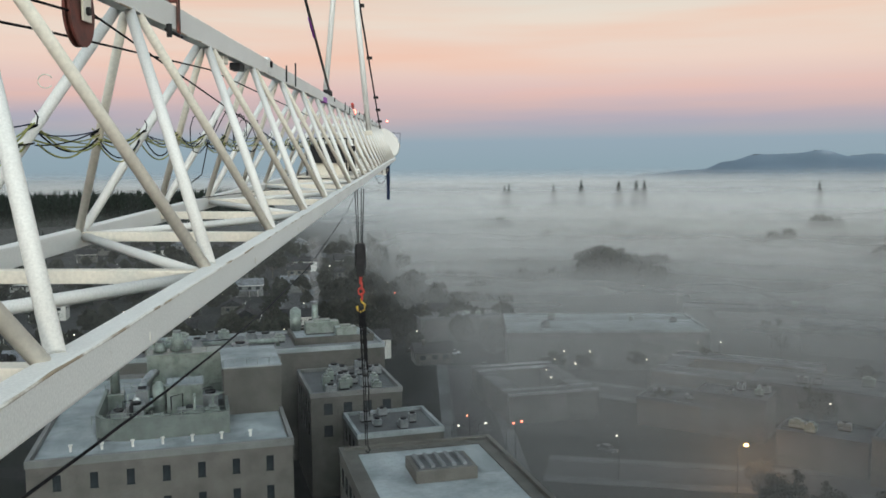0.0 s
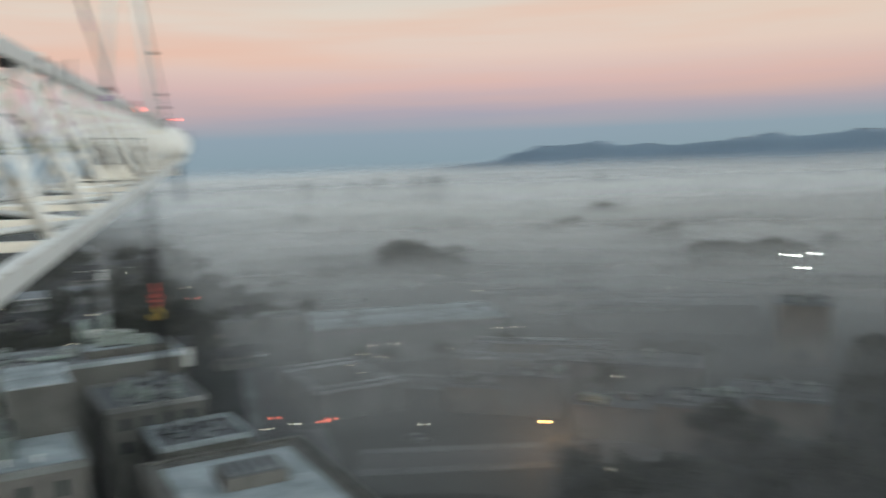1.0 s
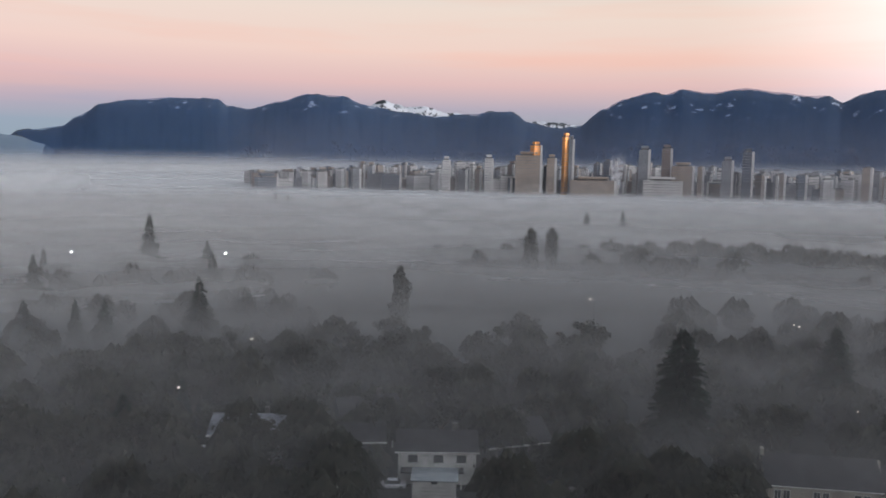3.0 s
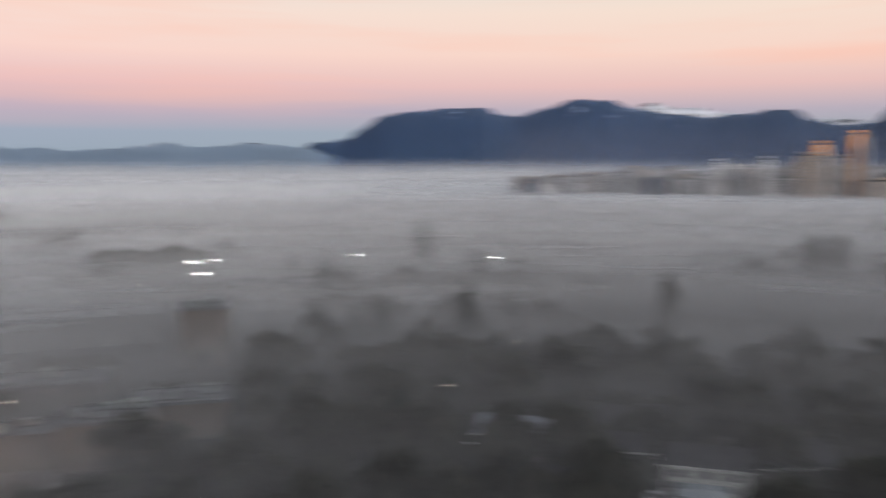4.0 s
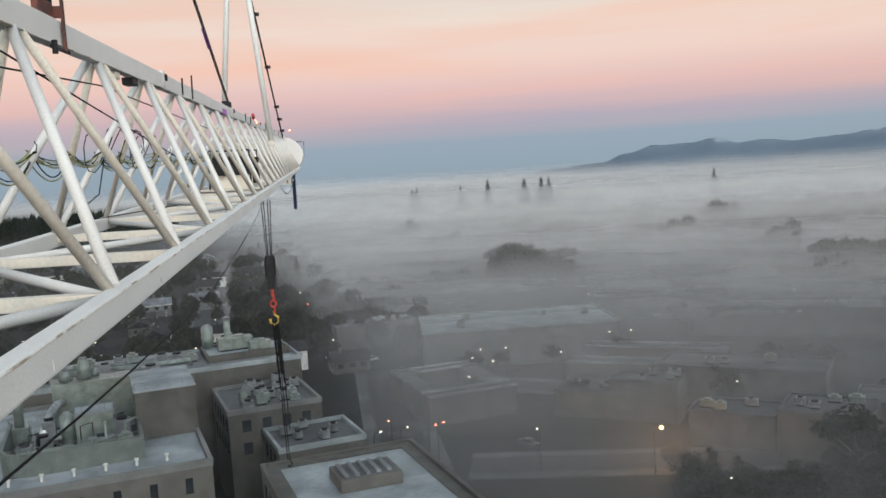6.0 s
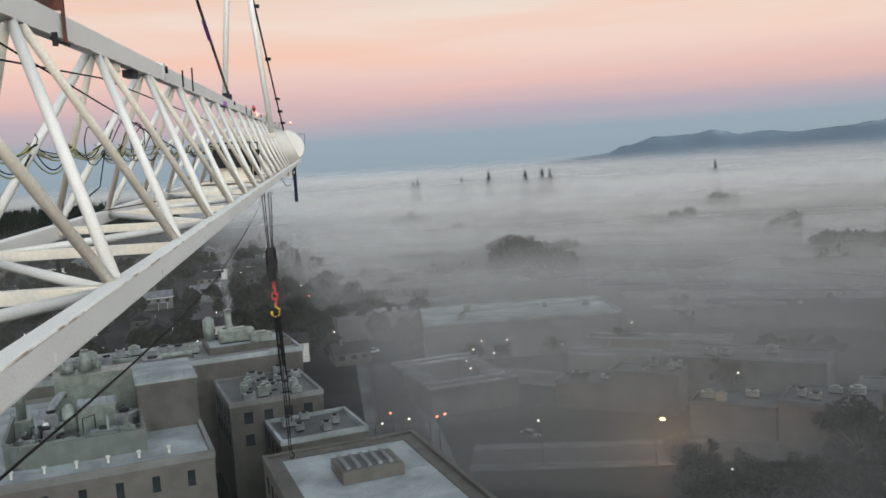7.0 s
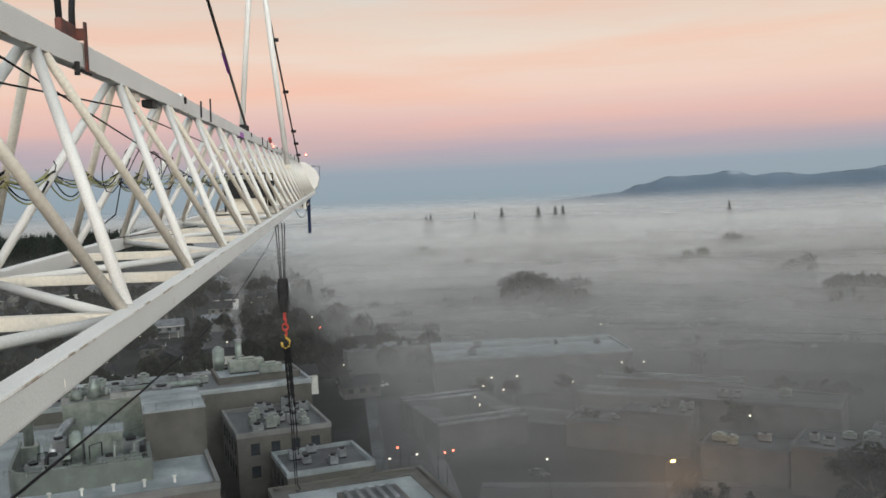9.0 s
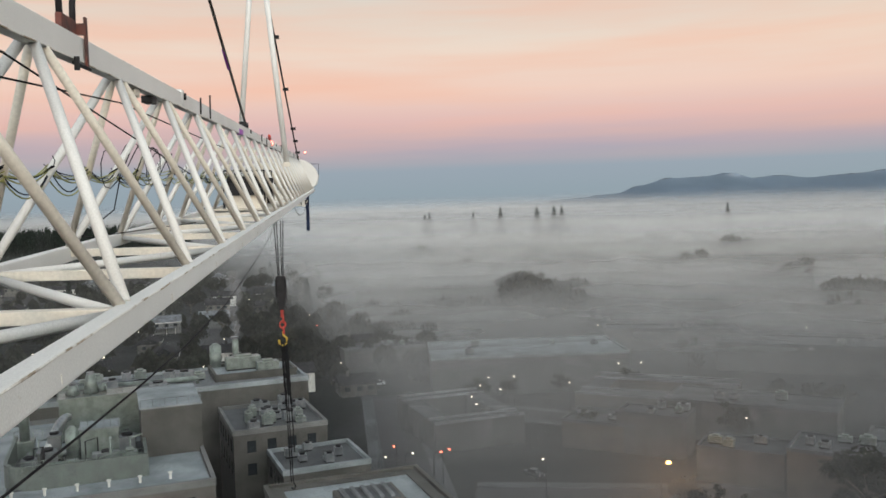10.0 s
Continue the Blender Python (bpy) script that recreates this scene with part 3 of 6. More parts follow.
crane_before = set(scene.objects)
jib = thing("crane_jib", "white-painted triangular lattice jib of a tower crane, slightly chipped", "crane jib")
JY0, JY1 = -3.4, node_y(LAST) + 0.4
part("lower_chord", box(-1.10, -0.99, JY0, JY1, LOW_Z - 0.158, LOW_Z, 0.014), WHITE, jib)
part("lower_chord", box(-2.79, -2.68, JY0, JY1, LOW_Z - 0.158, LOW_Z, 0.014), WHITE, jib)
part("upper_chord", box(-1.91, -1.80, JY0, JY1, TOP_Z, TOP_Z + 0.20, 0.012), WHITE, jib)
for k in range(-2, LAST):
    ym = node_y(k) + PITCH / 2
    for x, gx in ((NEAR_X, -1.865), (FAR_X, -1.89)):
        for yn, off in ((node_y(k), 0.06), (node_y(k + 1), -0.06)):
            if yn > -3:
                r = 0.038 if off > 0 else 0.034
                # second tube cream: warm bounce on its down-facing side put into colour
                part("diagonal", tube((x, yn + off, LOW_Z - 0.01), (gx, ym - off * 0.9, TOP_Z + 0.08), r), WHITE if off > 0 else CREAM, jib, smooth=True)
    y = node_y(k)
    if y > -3:
        part("cross_beam", box(-2.68, -1.10, y - 0.05, y + 0.05, LOW_Z - 0.11, LOW_Z - 0.03, 0.006), CREAM, jib)
    if k >= 0:
        a, b = ((-1.10, -2.68) if k % 2 else (-2.68, -1.10))
        part("floor_brace", tube((a, node_y(k), LOW_Z - 0.07), (b, node_y(k + 1), LOW_Z - 0.07), 0.036), WHITE, jib, smooth=True)
# section joints with pins
for y in (12.8, 22.8, 32.8, 42.8, 52.8):
    part("joint_plate", box(-1.92, -1.79, y - 0.12, y + 0.12, TOP_Z + 0.02, TOP_Z + 0.235, 0.03), WHITE, jib)
    part("joint_pin", tube((-1.95, y + 0.05, TOP_Z + 0.15), (-1.765, y + 0.05, TOP_Z + 0.15), 0.045), STEEL_DARK, jib, "dark steel pin")
# weld seams and scuffs standing on the near chord
for y in (3.9, 6.6, 9.1, 11.7, 14.0):
    part("seam", box(-0.993, -0.986, y, y + 0.005, LOW_Z - 0.13, LOW_Z - 0.09), GRIME, jib)
# grimy weld beads along the chords' edges
for x, z in ((-0.9935, LOW_Z - 0.010), (-1.803, TOP_Z + 0.006)):
    part("weld_bead", pipe([(x + 0.001 * math.sin(i * 1.7), 0.72 + i * 0.35, z + 0.003 * math.sin(i * 2.3)) for i in range(56)], 0.0065, 6), GRIME, jib, "grimy chipped weld bead")
# closed end section
bm = bmesh.new()
NOSE = [(-0.76, Z0 + 0.07), (-0.91, Z0 + 0.46), (-1.25, Z0 + 0.82), (-1.62, Z0 + 1.02), (-1.84, Z0 + 1.05), (-1.84, Z0 - 0.72), (-1.33, Z0 - 0.8), (-0.88, Z0 - 0.39)]
near_ring = [bm.verts.new((x, 55.2, z)) for x, z in NOSE]
far_ring = [bm.verts.new((x * 0.97, 56.4, z)) for x, z in NOSE]
bm.faces.new(near_ring)
bm.faces.new(far_ring[::-1])
for i in range(8):
    bm.faces.new((near_ring[i], far_ring[i], far_ring[(i + 1) % 8], near_ring[(i + 1) % 8]))
bmesh.ops.recalc_face_normals(bm, faces=bm.faces)
bmesh.ops.bevel(bm, geom=list(bm.edges), offset=0.06, segments=2, profile=0.6, affect="EDGES")
part("end_plate", bm, WHITE, jib)
part("end_rail", pipe([(-1.2, 56.2, Z0 + 0.79), (-0.74, 56.2, Z0 + 0.78), (-0.76, 56.2, Z0 + 0.0), (-0.95, 56.2, Z0 - 0.02)], 0.022), STEEL_DARK, jib)
# brackets, stays and small fittings on the top chord
bm = box(-1.89, -1.84, 7.38, 7.80, TOP_Z + 0.20, TOP_Z + 0.33, 0.012)
add_box(bm, -1.79, -1.77, 7.80, 7.86, TOP_Z - 0.05, TOP_Z + 0.36, 0.006)
add_box(bm, -1.89, -1.77, 7.80, 7.84, TOP_Z + 0.22, TOP_Z + 0.31, 0.006)
guide = part("rope_guide", bm, RUST, jib, "rusty brown rope guide bracket")
for y, lean in ((7.42, -1), (7.78, 1)):
    part("prong", pipe([(-1.865, y, TOP_Z + 0.30), (-1.865, y + lean * 0.01, TOP_Z + 0.44), (-1.865, y + lean * 0.04, TOP_Z + 0.54), (-1.865, y + lean * 0.12, TOP_Z + 0.62), (-1.865, y + lean * 0.24, TOP_Z + 0.67)], 0.026, 8), STEEL_DARK, guide, "dark bent steel prong", True)
part("clamp_bar", tube((-1.78, 7.42, TOP_Z - 0.035), (-1.78, 7.92, TOP_Z - 0.035), 0.014), STEEL_DARK, jib)
part("clamp_bolt", tube((-1.76, 7.44, TOP_Z - 0.09), (-1.76, 7.44, TOP_Z + 0.01), 0.022), STEEL_DARK, jib)
for y, h in ((14.4, 0.2), (15.5, 0.325), (26.4, 0.18), (28.3, 0.16), (36.0, 0.2), (39.0, 0.16), (47.0, 0.2)):
    part("post", tube((-1.79, y, TOP_Z + 0.02), (-1.785, y, TOP_Z + 0.06 + h), 0.013), STEEL_DARK, jib)
part("lug", add_tube(add_tube(box(-1.88, -1.84, 21.72, 22.2, TOP_Z + 0.19, TOP_Z + 0.27, 0.015), (-1.94, 21.75, TOP_Z + 0.26), (-1.78, 21.75, TOP_Z + 0.26), 0.065), (-1.94, 22.2, TOP_Z + 0.26), (-1.78, 22.2, TOP_Z + 0.26), 0.065), STEEL_DARK, jib)
part("tape", box(-1.915, -1.795, 20.3, 21.1, TOP_Z - 0.005, TOP_Z + 0.10), PURPLE, jib, "violet tape band")
for y, w in ((9.9, 0.24), (10.8, 0.3)):
    part("bracket", box(-1.95, -1.83, y, y + w, TOP_Z - 0.08, TOP_Z, 0.01), CREAM if y < 10 else STEEL_DARK, jib)
part("stay_rod", tube((-1.81, 21.85, TOP_Z + 0.28), (-1.86, -4.4, Z0 + 9.2), 0.028), ROD, jib, "dark grey stay rod", True)
part("stay_tape", tube((-1.826, 18.9, Z0 + 2.168), (-1.828, 18.1, Z0 + 2.41), 0.038), PURPLE, jib)
part("mast_pole", tube((-1.315, 30.0, Z0 + 0.5), (-1.88, 30.0, Z0 + 6.6), 0.085), WHITE, jib, "slender white steel pole", True)
part("pole_foot", box(-1.43, -1.2, 29.9, 30.1, Z0 + 0.38, Z0 + 0.52, 0.02), CREAM, jib)
part("hanger", tube((-1.907, 21.9, TOP_Z + 0.25), (-1.49, 22.8, Z0 + 6.4), 0.06), WHITE, jib, "", True)
part("stay_rope", tube((-1.70, 50.0, TOP_Z - 0.05), (-1.85, 28.0, Z0 + 6.45), 0.035), ROPE, jib)
for f in (0.06, 0.15, 0.24, 0.48, 0.72):
    c = Vector((-1.70, 50.0, TOP_Z - 0.05)).lerp(Vector((-1.85, 28.0, Z0 + 6.45)), f)
    part("rope_clip", box(c.x - 0.07, c.x + 0.16, c.y - 0.06, c.y + 0.06, c.z - 0.06, c.z + 0.06, 0.01), STEEL_DARK, jib)
# ropes and wires inside the truss
part("hoist_rope", pipe([(-1.92, 1.0, Z0 + 0.52), (-1.92, 5.3, Z0 + 0.70), (-1.92, 9.6, Z0 + 0.82), (-1.92, 20.0, Z0 + 0.6)], 0.0075), ROPE, jib)
part("hoist_rope", pipe([(-1.90, 1.6, Z0 + 1.28), (-1.90, 6.0, Z0 + 0.90), (-1.90, 10.3, Z0 + 0.48), (-1.90, 14.5, Z0 + 0.08), (-1.9, 22.0, Z0 - 0.05)], 0.0075), ROPE, jib)
part("hoist_rope", pipe([(-1.85, 1.0, Z0 + 0.66), (-1.85, 4.5, Z0 + 0.8), (-1.85, 6.1, Z0 + 0.86)], 0.0075), ROPE, jib)

# pulley under the top chord
pulley = thing("rope_pulley", "rusty red rope pulley hanging under the white top chord", "pulley")
bm = bmesh.new()
add_tube(bm, (-1.885, 5.72, Z0 + 0.86), (-1.87, 5.72, Z0 + 0.86), 0.21, seg=28)
add_tube(bm, (-1.87, 5.72, Z0 + 0.86), (-1.85, 5.72, Z0 + 0.86), 0.17, seg=28)
add_tube(bm, (-1.85, 5.72, Z0 + 0.86), (-1.835, 5.72, Z0 + 0.86), 0.21, seg=28)
part("wheel", bm, RUST, pulley)
part("fork", add_box(box(-1.91, -1.895, 5.64, 5.80, Z0 + 0.80, TOP_Z + 0.02, 0.004), -1.825, -1.81, 5.66, 5.80, Z0 + 0.80, TOP_Z + 0.02, 0.004), CREAM, pulley)
part("axle", tube((-1.93, 5.72, Z0 + 0.86), (-1.79, 5.72, Z0 + 0.86), 0.025), STEEL_DARK, pulley)

# cables laced along the far face
cables = thing("cable_loom", "yellow-green and black cables looped along the far face", "cables")
random.seed(4)
ties = sorted(y for k in range(-1, 12) for y in (node_y(k) + 0.59, node_y(k + 1) - 0.59) if y > 1.5)
for y0, y1 in zip(ties, ties[1:]):
    for j in range(8):
        a = (-2.335 + random.uniform(-0.04, 0.04), y0 + random.uniform(-0.04, 0.04), Z0 + 0.16 + random.uniform(-0.09, 0.06))
        b = (-2.335 + random.uniform(-0.04, 0.04), y1 + random.uniform(-0.04, 0.04), Z0 + 0.16 + random.uniform(-0.09, 0.06))
        part("cable", pipe(sag(a, b, random.uniform(0.02, 0.17)), 0.005 if j % 2 else 0.0065), (LIME, ROPE, LIME, LIME, ROPE, LIME, LIME, NAVY)[j], cables)
    part("cable_tie", pipe([(-2.335 + 0.05 * math.cos(q), y0 + 0.05 * math.sin(q), Z0 + 0.17 + 0.03 * math.cos(q)) for q in np.linspace(0, math.tau, 12)], 0.009), ROPE, cables)
    part("tie_tail", pipe([(-2.3, y0, Z0 + 0.18), (-2.27, y0 - 0.03, Z0 + 0.25), (-2.28, y0 - 0.06, Z0 + 0.29)], 0.005), ROPE, cables)
for y, dz in ((10.6, 0.0), (11.4, 0.1), (12.3, 0.05), (13.2, 0.0)):
    part("loose_loop", pipe([(-2.2 + 0.16 * math.cos(a), y + 0.25 * math.sin(a), Z0 + 0.2 + dz + 0.22 * math.sin(a * 1.5 + y)) for a in np.linspace(0, 6.0, 14)], 0.006), ROPE, cables)
part("drop_cable", pipe([(-2.3, 11.2, Z0 + 0.1), (-2.25, 10.6, Z0 - 0.25), (-2.5, 10.2, Z0 - 0.5), (-2.6, 11.0, Z0 - 0.56), (-2.2, 13.0, Z0 - 0.57), (-1.9, 14.2, Z0 - 0.57)], 0.007), ROPE, cables)
part("wire_hook", pipe([(-2.04 + 0.045 * math.cos(a), 5.62, Z0 + 0.445 + 0.04 * math.sin(a)) for a in np.linspace(0.5, 5.6, 14)], 0.004), CREAM, cables)

# black line slung under the near chord
LINE = ((35.2, -1.2), (33.35, -1.55), (30.0, -1.71), (26.7, -1.80), (21.7, -1.86), (17.6, -1.88), (14.7, -1.87), (10.25, -1.714), (7.6, -1.566), (5.74, -1.445), (4.7, -1.368), (4.3, -1.34), (2.0, -1.15), (0.7, -1.03))
line = part("control_line", pipe([(-1.3 - 0.0194 * y, y, Z0 + z) for y, z in LINE], 0.008, 8), ROPE, None, "", True)
tagged(line, "thin black line slung below the white jib", "cable")

# trolley winch, floodlight and lamps
winch = thing("trolley_winch", "dark trolley winch cabinet standing inside the jib", "winch")
part("cabinet", box(-2.25, -1.45, 21.6, 23.6, LOW_Z + 0.30, LOW_Z + 0.72, 0.04), STEEL_DARK, winch)
for y in (21.8, 23.4):
    part("leg", box(-2.2, -1.5, y - 0.05, y + 0.05, LOW_Z + 0.02, LOW_Z + 0.31), CREAM, winch)
drum = part("drum", tube((-2.3, 24.2, LOW_Z + 0.28), (-1.4, 24.2, LOW_Z + 0.28), 0.24, seg=20), STEEL_DARK, winch)
for x in (-2.32, -1.42):
    part("flange", tube((x, 24.2, LOW_Z + 0.28), (x + 0.04, 24.2, LOW_Z + 0.28), 0.31, seg=20), ROD, drum)
part("base_frame", box(-2.5, -1.2, 21.2, 25.0, LOW_Z - 0.02, LOW_Z + 0.02), CREAM, winch)
for y in (21.4, 23.9):
    part("guard_bar", pipe([(-1.4, y, LOW_Z + 0.02), (-1.4, y, LOW_Z + 0.85), (-2.3, y, LOW_Z + 0.85), (-2.3, y, LOW_Z + 0.02)], 0.025), STEEL_DARK, winch)
flood = thing("floodlight", "small dark floodlight box clamped to a diagonal", "floodlight")
part("housing", box(-1.48, -1.32, 23.2, 23.4, Z0 - 0.08, Z0 + 0.06, 0.02), STEEL_DARK, flood)
part("mount", box(-1.54, -1.28, 23.28, 23.34, Z0 - 0.13, Z0 - 0.07), STEEL_DARK, flood)


def beacon(x, y, z, r, label):
    b = thing("warning_beacon", label, "beacon", Matrix.Translation((x, y, z)))
    part("stem", tube((0, 0, 0), (0, 0, r * 1.6), r * 0.35), STEEL_DARK, b)
    bm = bmesh.new()
    bmesh.ops.create_uvsphere(bm, u_segments=14, v_segments=8, radius=r, matrix=Matrix.Translation((0, 0, r * 2.3)) @ Matrix.Diagonal((1, 1, 1.25, 1)))
    socket = part("socket", tube((0, 0, r * 1.1), (0, 0, r * 1.5), r * 0.9), RED, b)
    part("lens", bm, LAMP_RED, socket, "glowing red lens", True)
    
    return b


beacon(-1.85, 31.0, TOP_Z - 0.03, 0.075, "lit red warning beacon on the jib's top chord")
beacon(-1.44, 54.0, TOP_Z + 0.29, 0.05, "small red warning beacon at the jib's tip")
part("cable_stub", pipe([(-1.84, 30.4, TOP_Z + 0.05), (-1.84, 30.4, TOP_Z + 0.28), (-1.84, 30.2, TOP_Z + 0.36)], 0.05), RED, jib)

# trolley, hook block and slings
TY = 36.5
trolley = thing("crane_trolley", "white trolley running on the jib's lower chords", "crane trolley")
for x in (-1.02, -2.76):
    part("side_frame", box(x - 0.06, x + 0.06, TY - 0.9, TY + 0.9, LOW_Z - 0.42, LOW_Z - 0.16, 0.02), WHITE, trolley)
    for y in (TY - 0.7, TY + 0.7):
        w = part("wheel", tube((x - 0.1, y, LOW_Z - 0.26), (x + 0.1, y, LOW_Z - 0.26), 0.1, seg=16), STEEL_DARK, trolley)
        part("hub", tube((x - 0.12, y, LOW_Z - 0.26), (x + 0.12, y, LOW_Z - 0.26), 0.035), CREAM, w)
for y in (TY - 0.7, TY + 0.7):
    part("cross_member", box(-2.70, -1.08, y - 0.06, y + 0.06, LOW_Z - 0.40, LOW_Z - 0.24, 0.01), WHITE, trolley)
for y in (TY - 0.15, TY + 0.15):
    part("sheave", tube((-2.06, y, LOW_Z - 0.42), (-1.72, y, LOW_Z - 0.42), 0.16, seg=18), STEEL_DARK, trolley)
HX, HZ = -1.92, Z0
hook = thing("hook_block", "dark hook block with a red swivel hook on four steel ropes", "hook block")
for dx, dy in ((-0.13, 0.1), (-0.05, -0.1), (0.05, 0.1), (0.13, -0.1)):
    part("rope", tube((HX + dx * 1.3, TY + dy, LOW_Z - 0.45), (HX + dx * 0.7, TY + dy, HZ - 3.15), 0.018, seg=6), ROPE, hook)
part("block", box(HX - 0.17, HX + 0.17, TY - 0.14, TY + 0.14, HZ - 3.85, HZ - 3.05, 0.05), STEEL_DARK, hook)
for dx in (-0.185, 0.175):
    part("cheek_plate", box(HX + dx - 0.012, HX + dx + 0.012, TY - 0.18, TY + 0.18, HZ - 4.05, HZ - 3.15, 0.01), STEEL_DARK, hook)
part("weight", box(HX - 0.12, HX + 0.12, TY - 0.12, TY + 0.12, HZ - 4.28, HZ - 3.8, 0.04), STEEL_DARK, hook)
part("swivel", tube((HX, TY, HZ - 4.55), (HX, TY, HZ - 4.25), 0.055), RED, hook, "red swivel")
for i in range(3):
    z = HZ - 4.62 - i * 0.2
    part("shackle", pipe([(HX + (0.1 * math.cos(a) if i % 2 else 0.03), TY + (0.03 if i % 2 else 0.1 * math.cos(a)), z + 0.13 * math.sin(a)) for a in np.linspace(0, math.tau, 12)], 0.035), RED, hook)
part("hook", pipe([(HX, TY, HZ - 5.08), (HX + 0.02, TY, HZ - 5.2), (HX + 0.14, TY, HZ - 5.32), (HX + 0.12, TY, HZ - 5.5), (HX - 0.02, TY, HZ - 5.58), (HX - 0.14, TY, HZ - 5.48), (HX - 0.15, TY, HZ - 5.36)], 0.045), YELLOW, hook, "yellow and red lifting hook")
slings = thing("chain_slings", "dark chain slings hanging bunched from the hook", "slings")
for i, (dx, end, r) in enumerate(((-0.07, -7.9, 0.042), (0.02, -7.4, 0.05), (0.09, -7.7, 0.042), (0.14, -9.6, 0.022), (-0.02, -10.6, 0.02), (0.05, -10.6, 0.02))):
    bm = bmesh.new()
    n = int((-5.45 - end) / 0.16)
    for j in range(n):
        z, w = HZ - 5.45 - j * 0.16, dx + 0.10 * (j / n) + 0.006 * math.sin(j * 1.3 + i)
        add_tube(bm, (HX + w, TY, z), (HX + w + 0.01, TY + (0.03 if j % 2 else -0.03), z - 0.19), r * (1.0 if j % 2 else 0.75), seg=6)
    part("chain", bm, ROPE, slings)
part("small_hook", pipe([(HX + 0.16, TY, HZ - 10.6), (HX + 0.24, TY, HZ - 10.75), (HX + 0.16, TY, HZ - 10.86), (HX + 0.08, TY, HZ - 10.78)], 0.03), ROPE, slings)

# navy arm under the chord and its wire
arm = thing("limit_arm", "navy blue steel arm bolted under the jib's near chord", "steel arm")
part("upright", box(-1.18, -1.03, 43.9, 44.2, Z0 - 2.41, Z0 - 0.7, 0.03), NAVY, arm)
part("bracket", box(-1.54, -1.1, 43.85, 44.25, Z0 - 1.25, Z0 - 0.86, 0.02), NAVY, arm)
part("top_cap", box(-1.34, -0.99, 43.8, 44.3, Z0 - 0.84, Z0 - 0.63, 0.05), NAVY, arm)
part("wire", pipe(sag((-1.5, 37.5, LOW_Z - 0.3), (-1.1, 44.0, Z0 - 1.0), 0.6), 0.014), ROPE, arm)


# the jib's section is a little taller and wider than drawn above, and leans slightly as it turns
WIDE, TALL = 1.085, 1.105
JIB_AT = Matrix.Translation(EYE) @ pose(0, 0, 0, 1.86, 0.65, -0.33) @ Matrix.Translation((-0.136, 0, -0.089)) @ Matrix.Diagonal((WIDE, 1, TALL, 1)) @ Matrix.Translation(-Vector(EYE))
HANG = Vector((HX, TY, LOW_Z - 0.45))
for ob in [o for o in scene.objects if o not in crane_before and o.parent is None]:
    if ob in (hook, slings):
        ob.matrix_basis = Matrix.Translation((-2.11, 36.3, 51.4)) @ Matrix.Scale(1.16, 4) @ Matrix.Translation(-HANG) @ ob.matrix_basis
    else:
        ob.matrix_basis = JIB_AT @ ob.matrix_basis

# the lattice tower that carries the jib, behind the eye
mast = thing("crane_tower", "white lattice tower carrying the crane's jib", "crane tower", Matrix.Translation((-2.15, -4.5, 0)))
HEAD_Z = LOW_Z - 0.3
part("footing", box(-2.6, 2.6, -2.6, 2.6, -0.3, 0.9, 0.05), ROOF_GREY, mast, "grey concrete footing")
for x, y in ((-0.95, -0.95), (0.95, -0.95), (0.95, 0.95), (-0.95, 0.95)):
    part("leg", box(x - 0.09, x + 0.09, y - 0.09, y + 0.09, 0.9, HEAD_Z - 0.5, 0.01), WHITE, mast)
BAYS = 20
step = (HEAD_Z - 1.5) / BAYS
for i in range(BAYS):
    z = 0.95 + i * step
    for s in range(4):
        turn = Matrix.Rotation(s * math.pi / 2, 3, "Z")
        a, b = ((-0.95, -0.95), (0.95, -0.95)) if (i + s) % 2 else ((0.95, -0.95), (-0.95, -0.95))
        part("brace", tube(turn @ Vector((*a, z)), turn @ Vector((*b, z + step)), 0.045, seg=6), WHITE, mast)
        part("rung", tube(turn @ Vector((-0.95, -0.95, z)), turn @ Vector((0.95, -0.95, z)), 0.035, seg=6), CREAM, mast)
part("slewing_ring", tube((0, 0, HEAD_Z - 0.5), (0, 0, HEAD_Z - 0.15), 1.35, seg=28), STEEL_DARK, mast)
part("turntable", box(-1.2, 1.2, -1.3, 1.3, HEAD_Z - 0.15, HEAD_Z + 0.1, 0.04), WHITE, mast)
for x, y in ((-0.8, -0.8), (0.8, -0.8), (0.8, 0.8), (-0.8, 0.8)):
    part("head_leg", tube((x, y, HEAD_Z + 0.1), (x * 0.08, y * 0.08 + 0.1, Z0 + 9.2), 0.07), WHITE, mast)


# ---- buildings: kinds ----
def share(name, me, parent, m, material=None):
    ob = new(name, me)
    ob.parent, ob.matrix_basis = parent, m
    return ob


def mesh_of(bm, name, material, smooth=False):
    me = bpy.data.meshes.new(name)
    bm.normal_update()
    bm.to_mesh(me)
    bm.free()
    for p in me.polygons:
        p.use_smooth = smooth and len(p.vertices) <= 4
    me.materials.append(material)
    return me


PANE_MESH = mesh_of(add_box(box(-0.5, 0.5, -0.02, 0.02, -0.5, 0.5), -0.56, 0.56, -0.05, 0.05, -0.58, -0.5), "window", PANE)


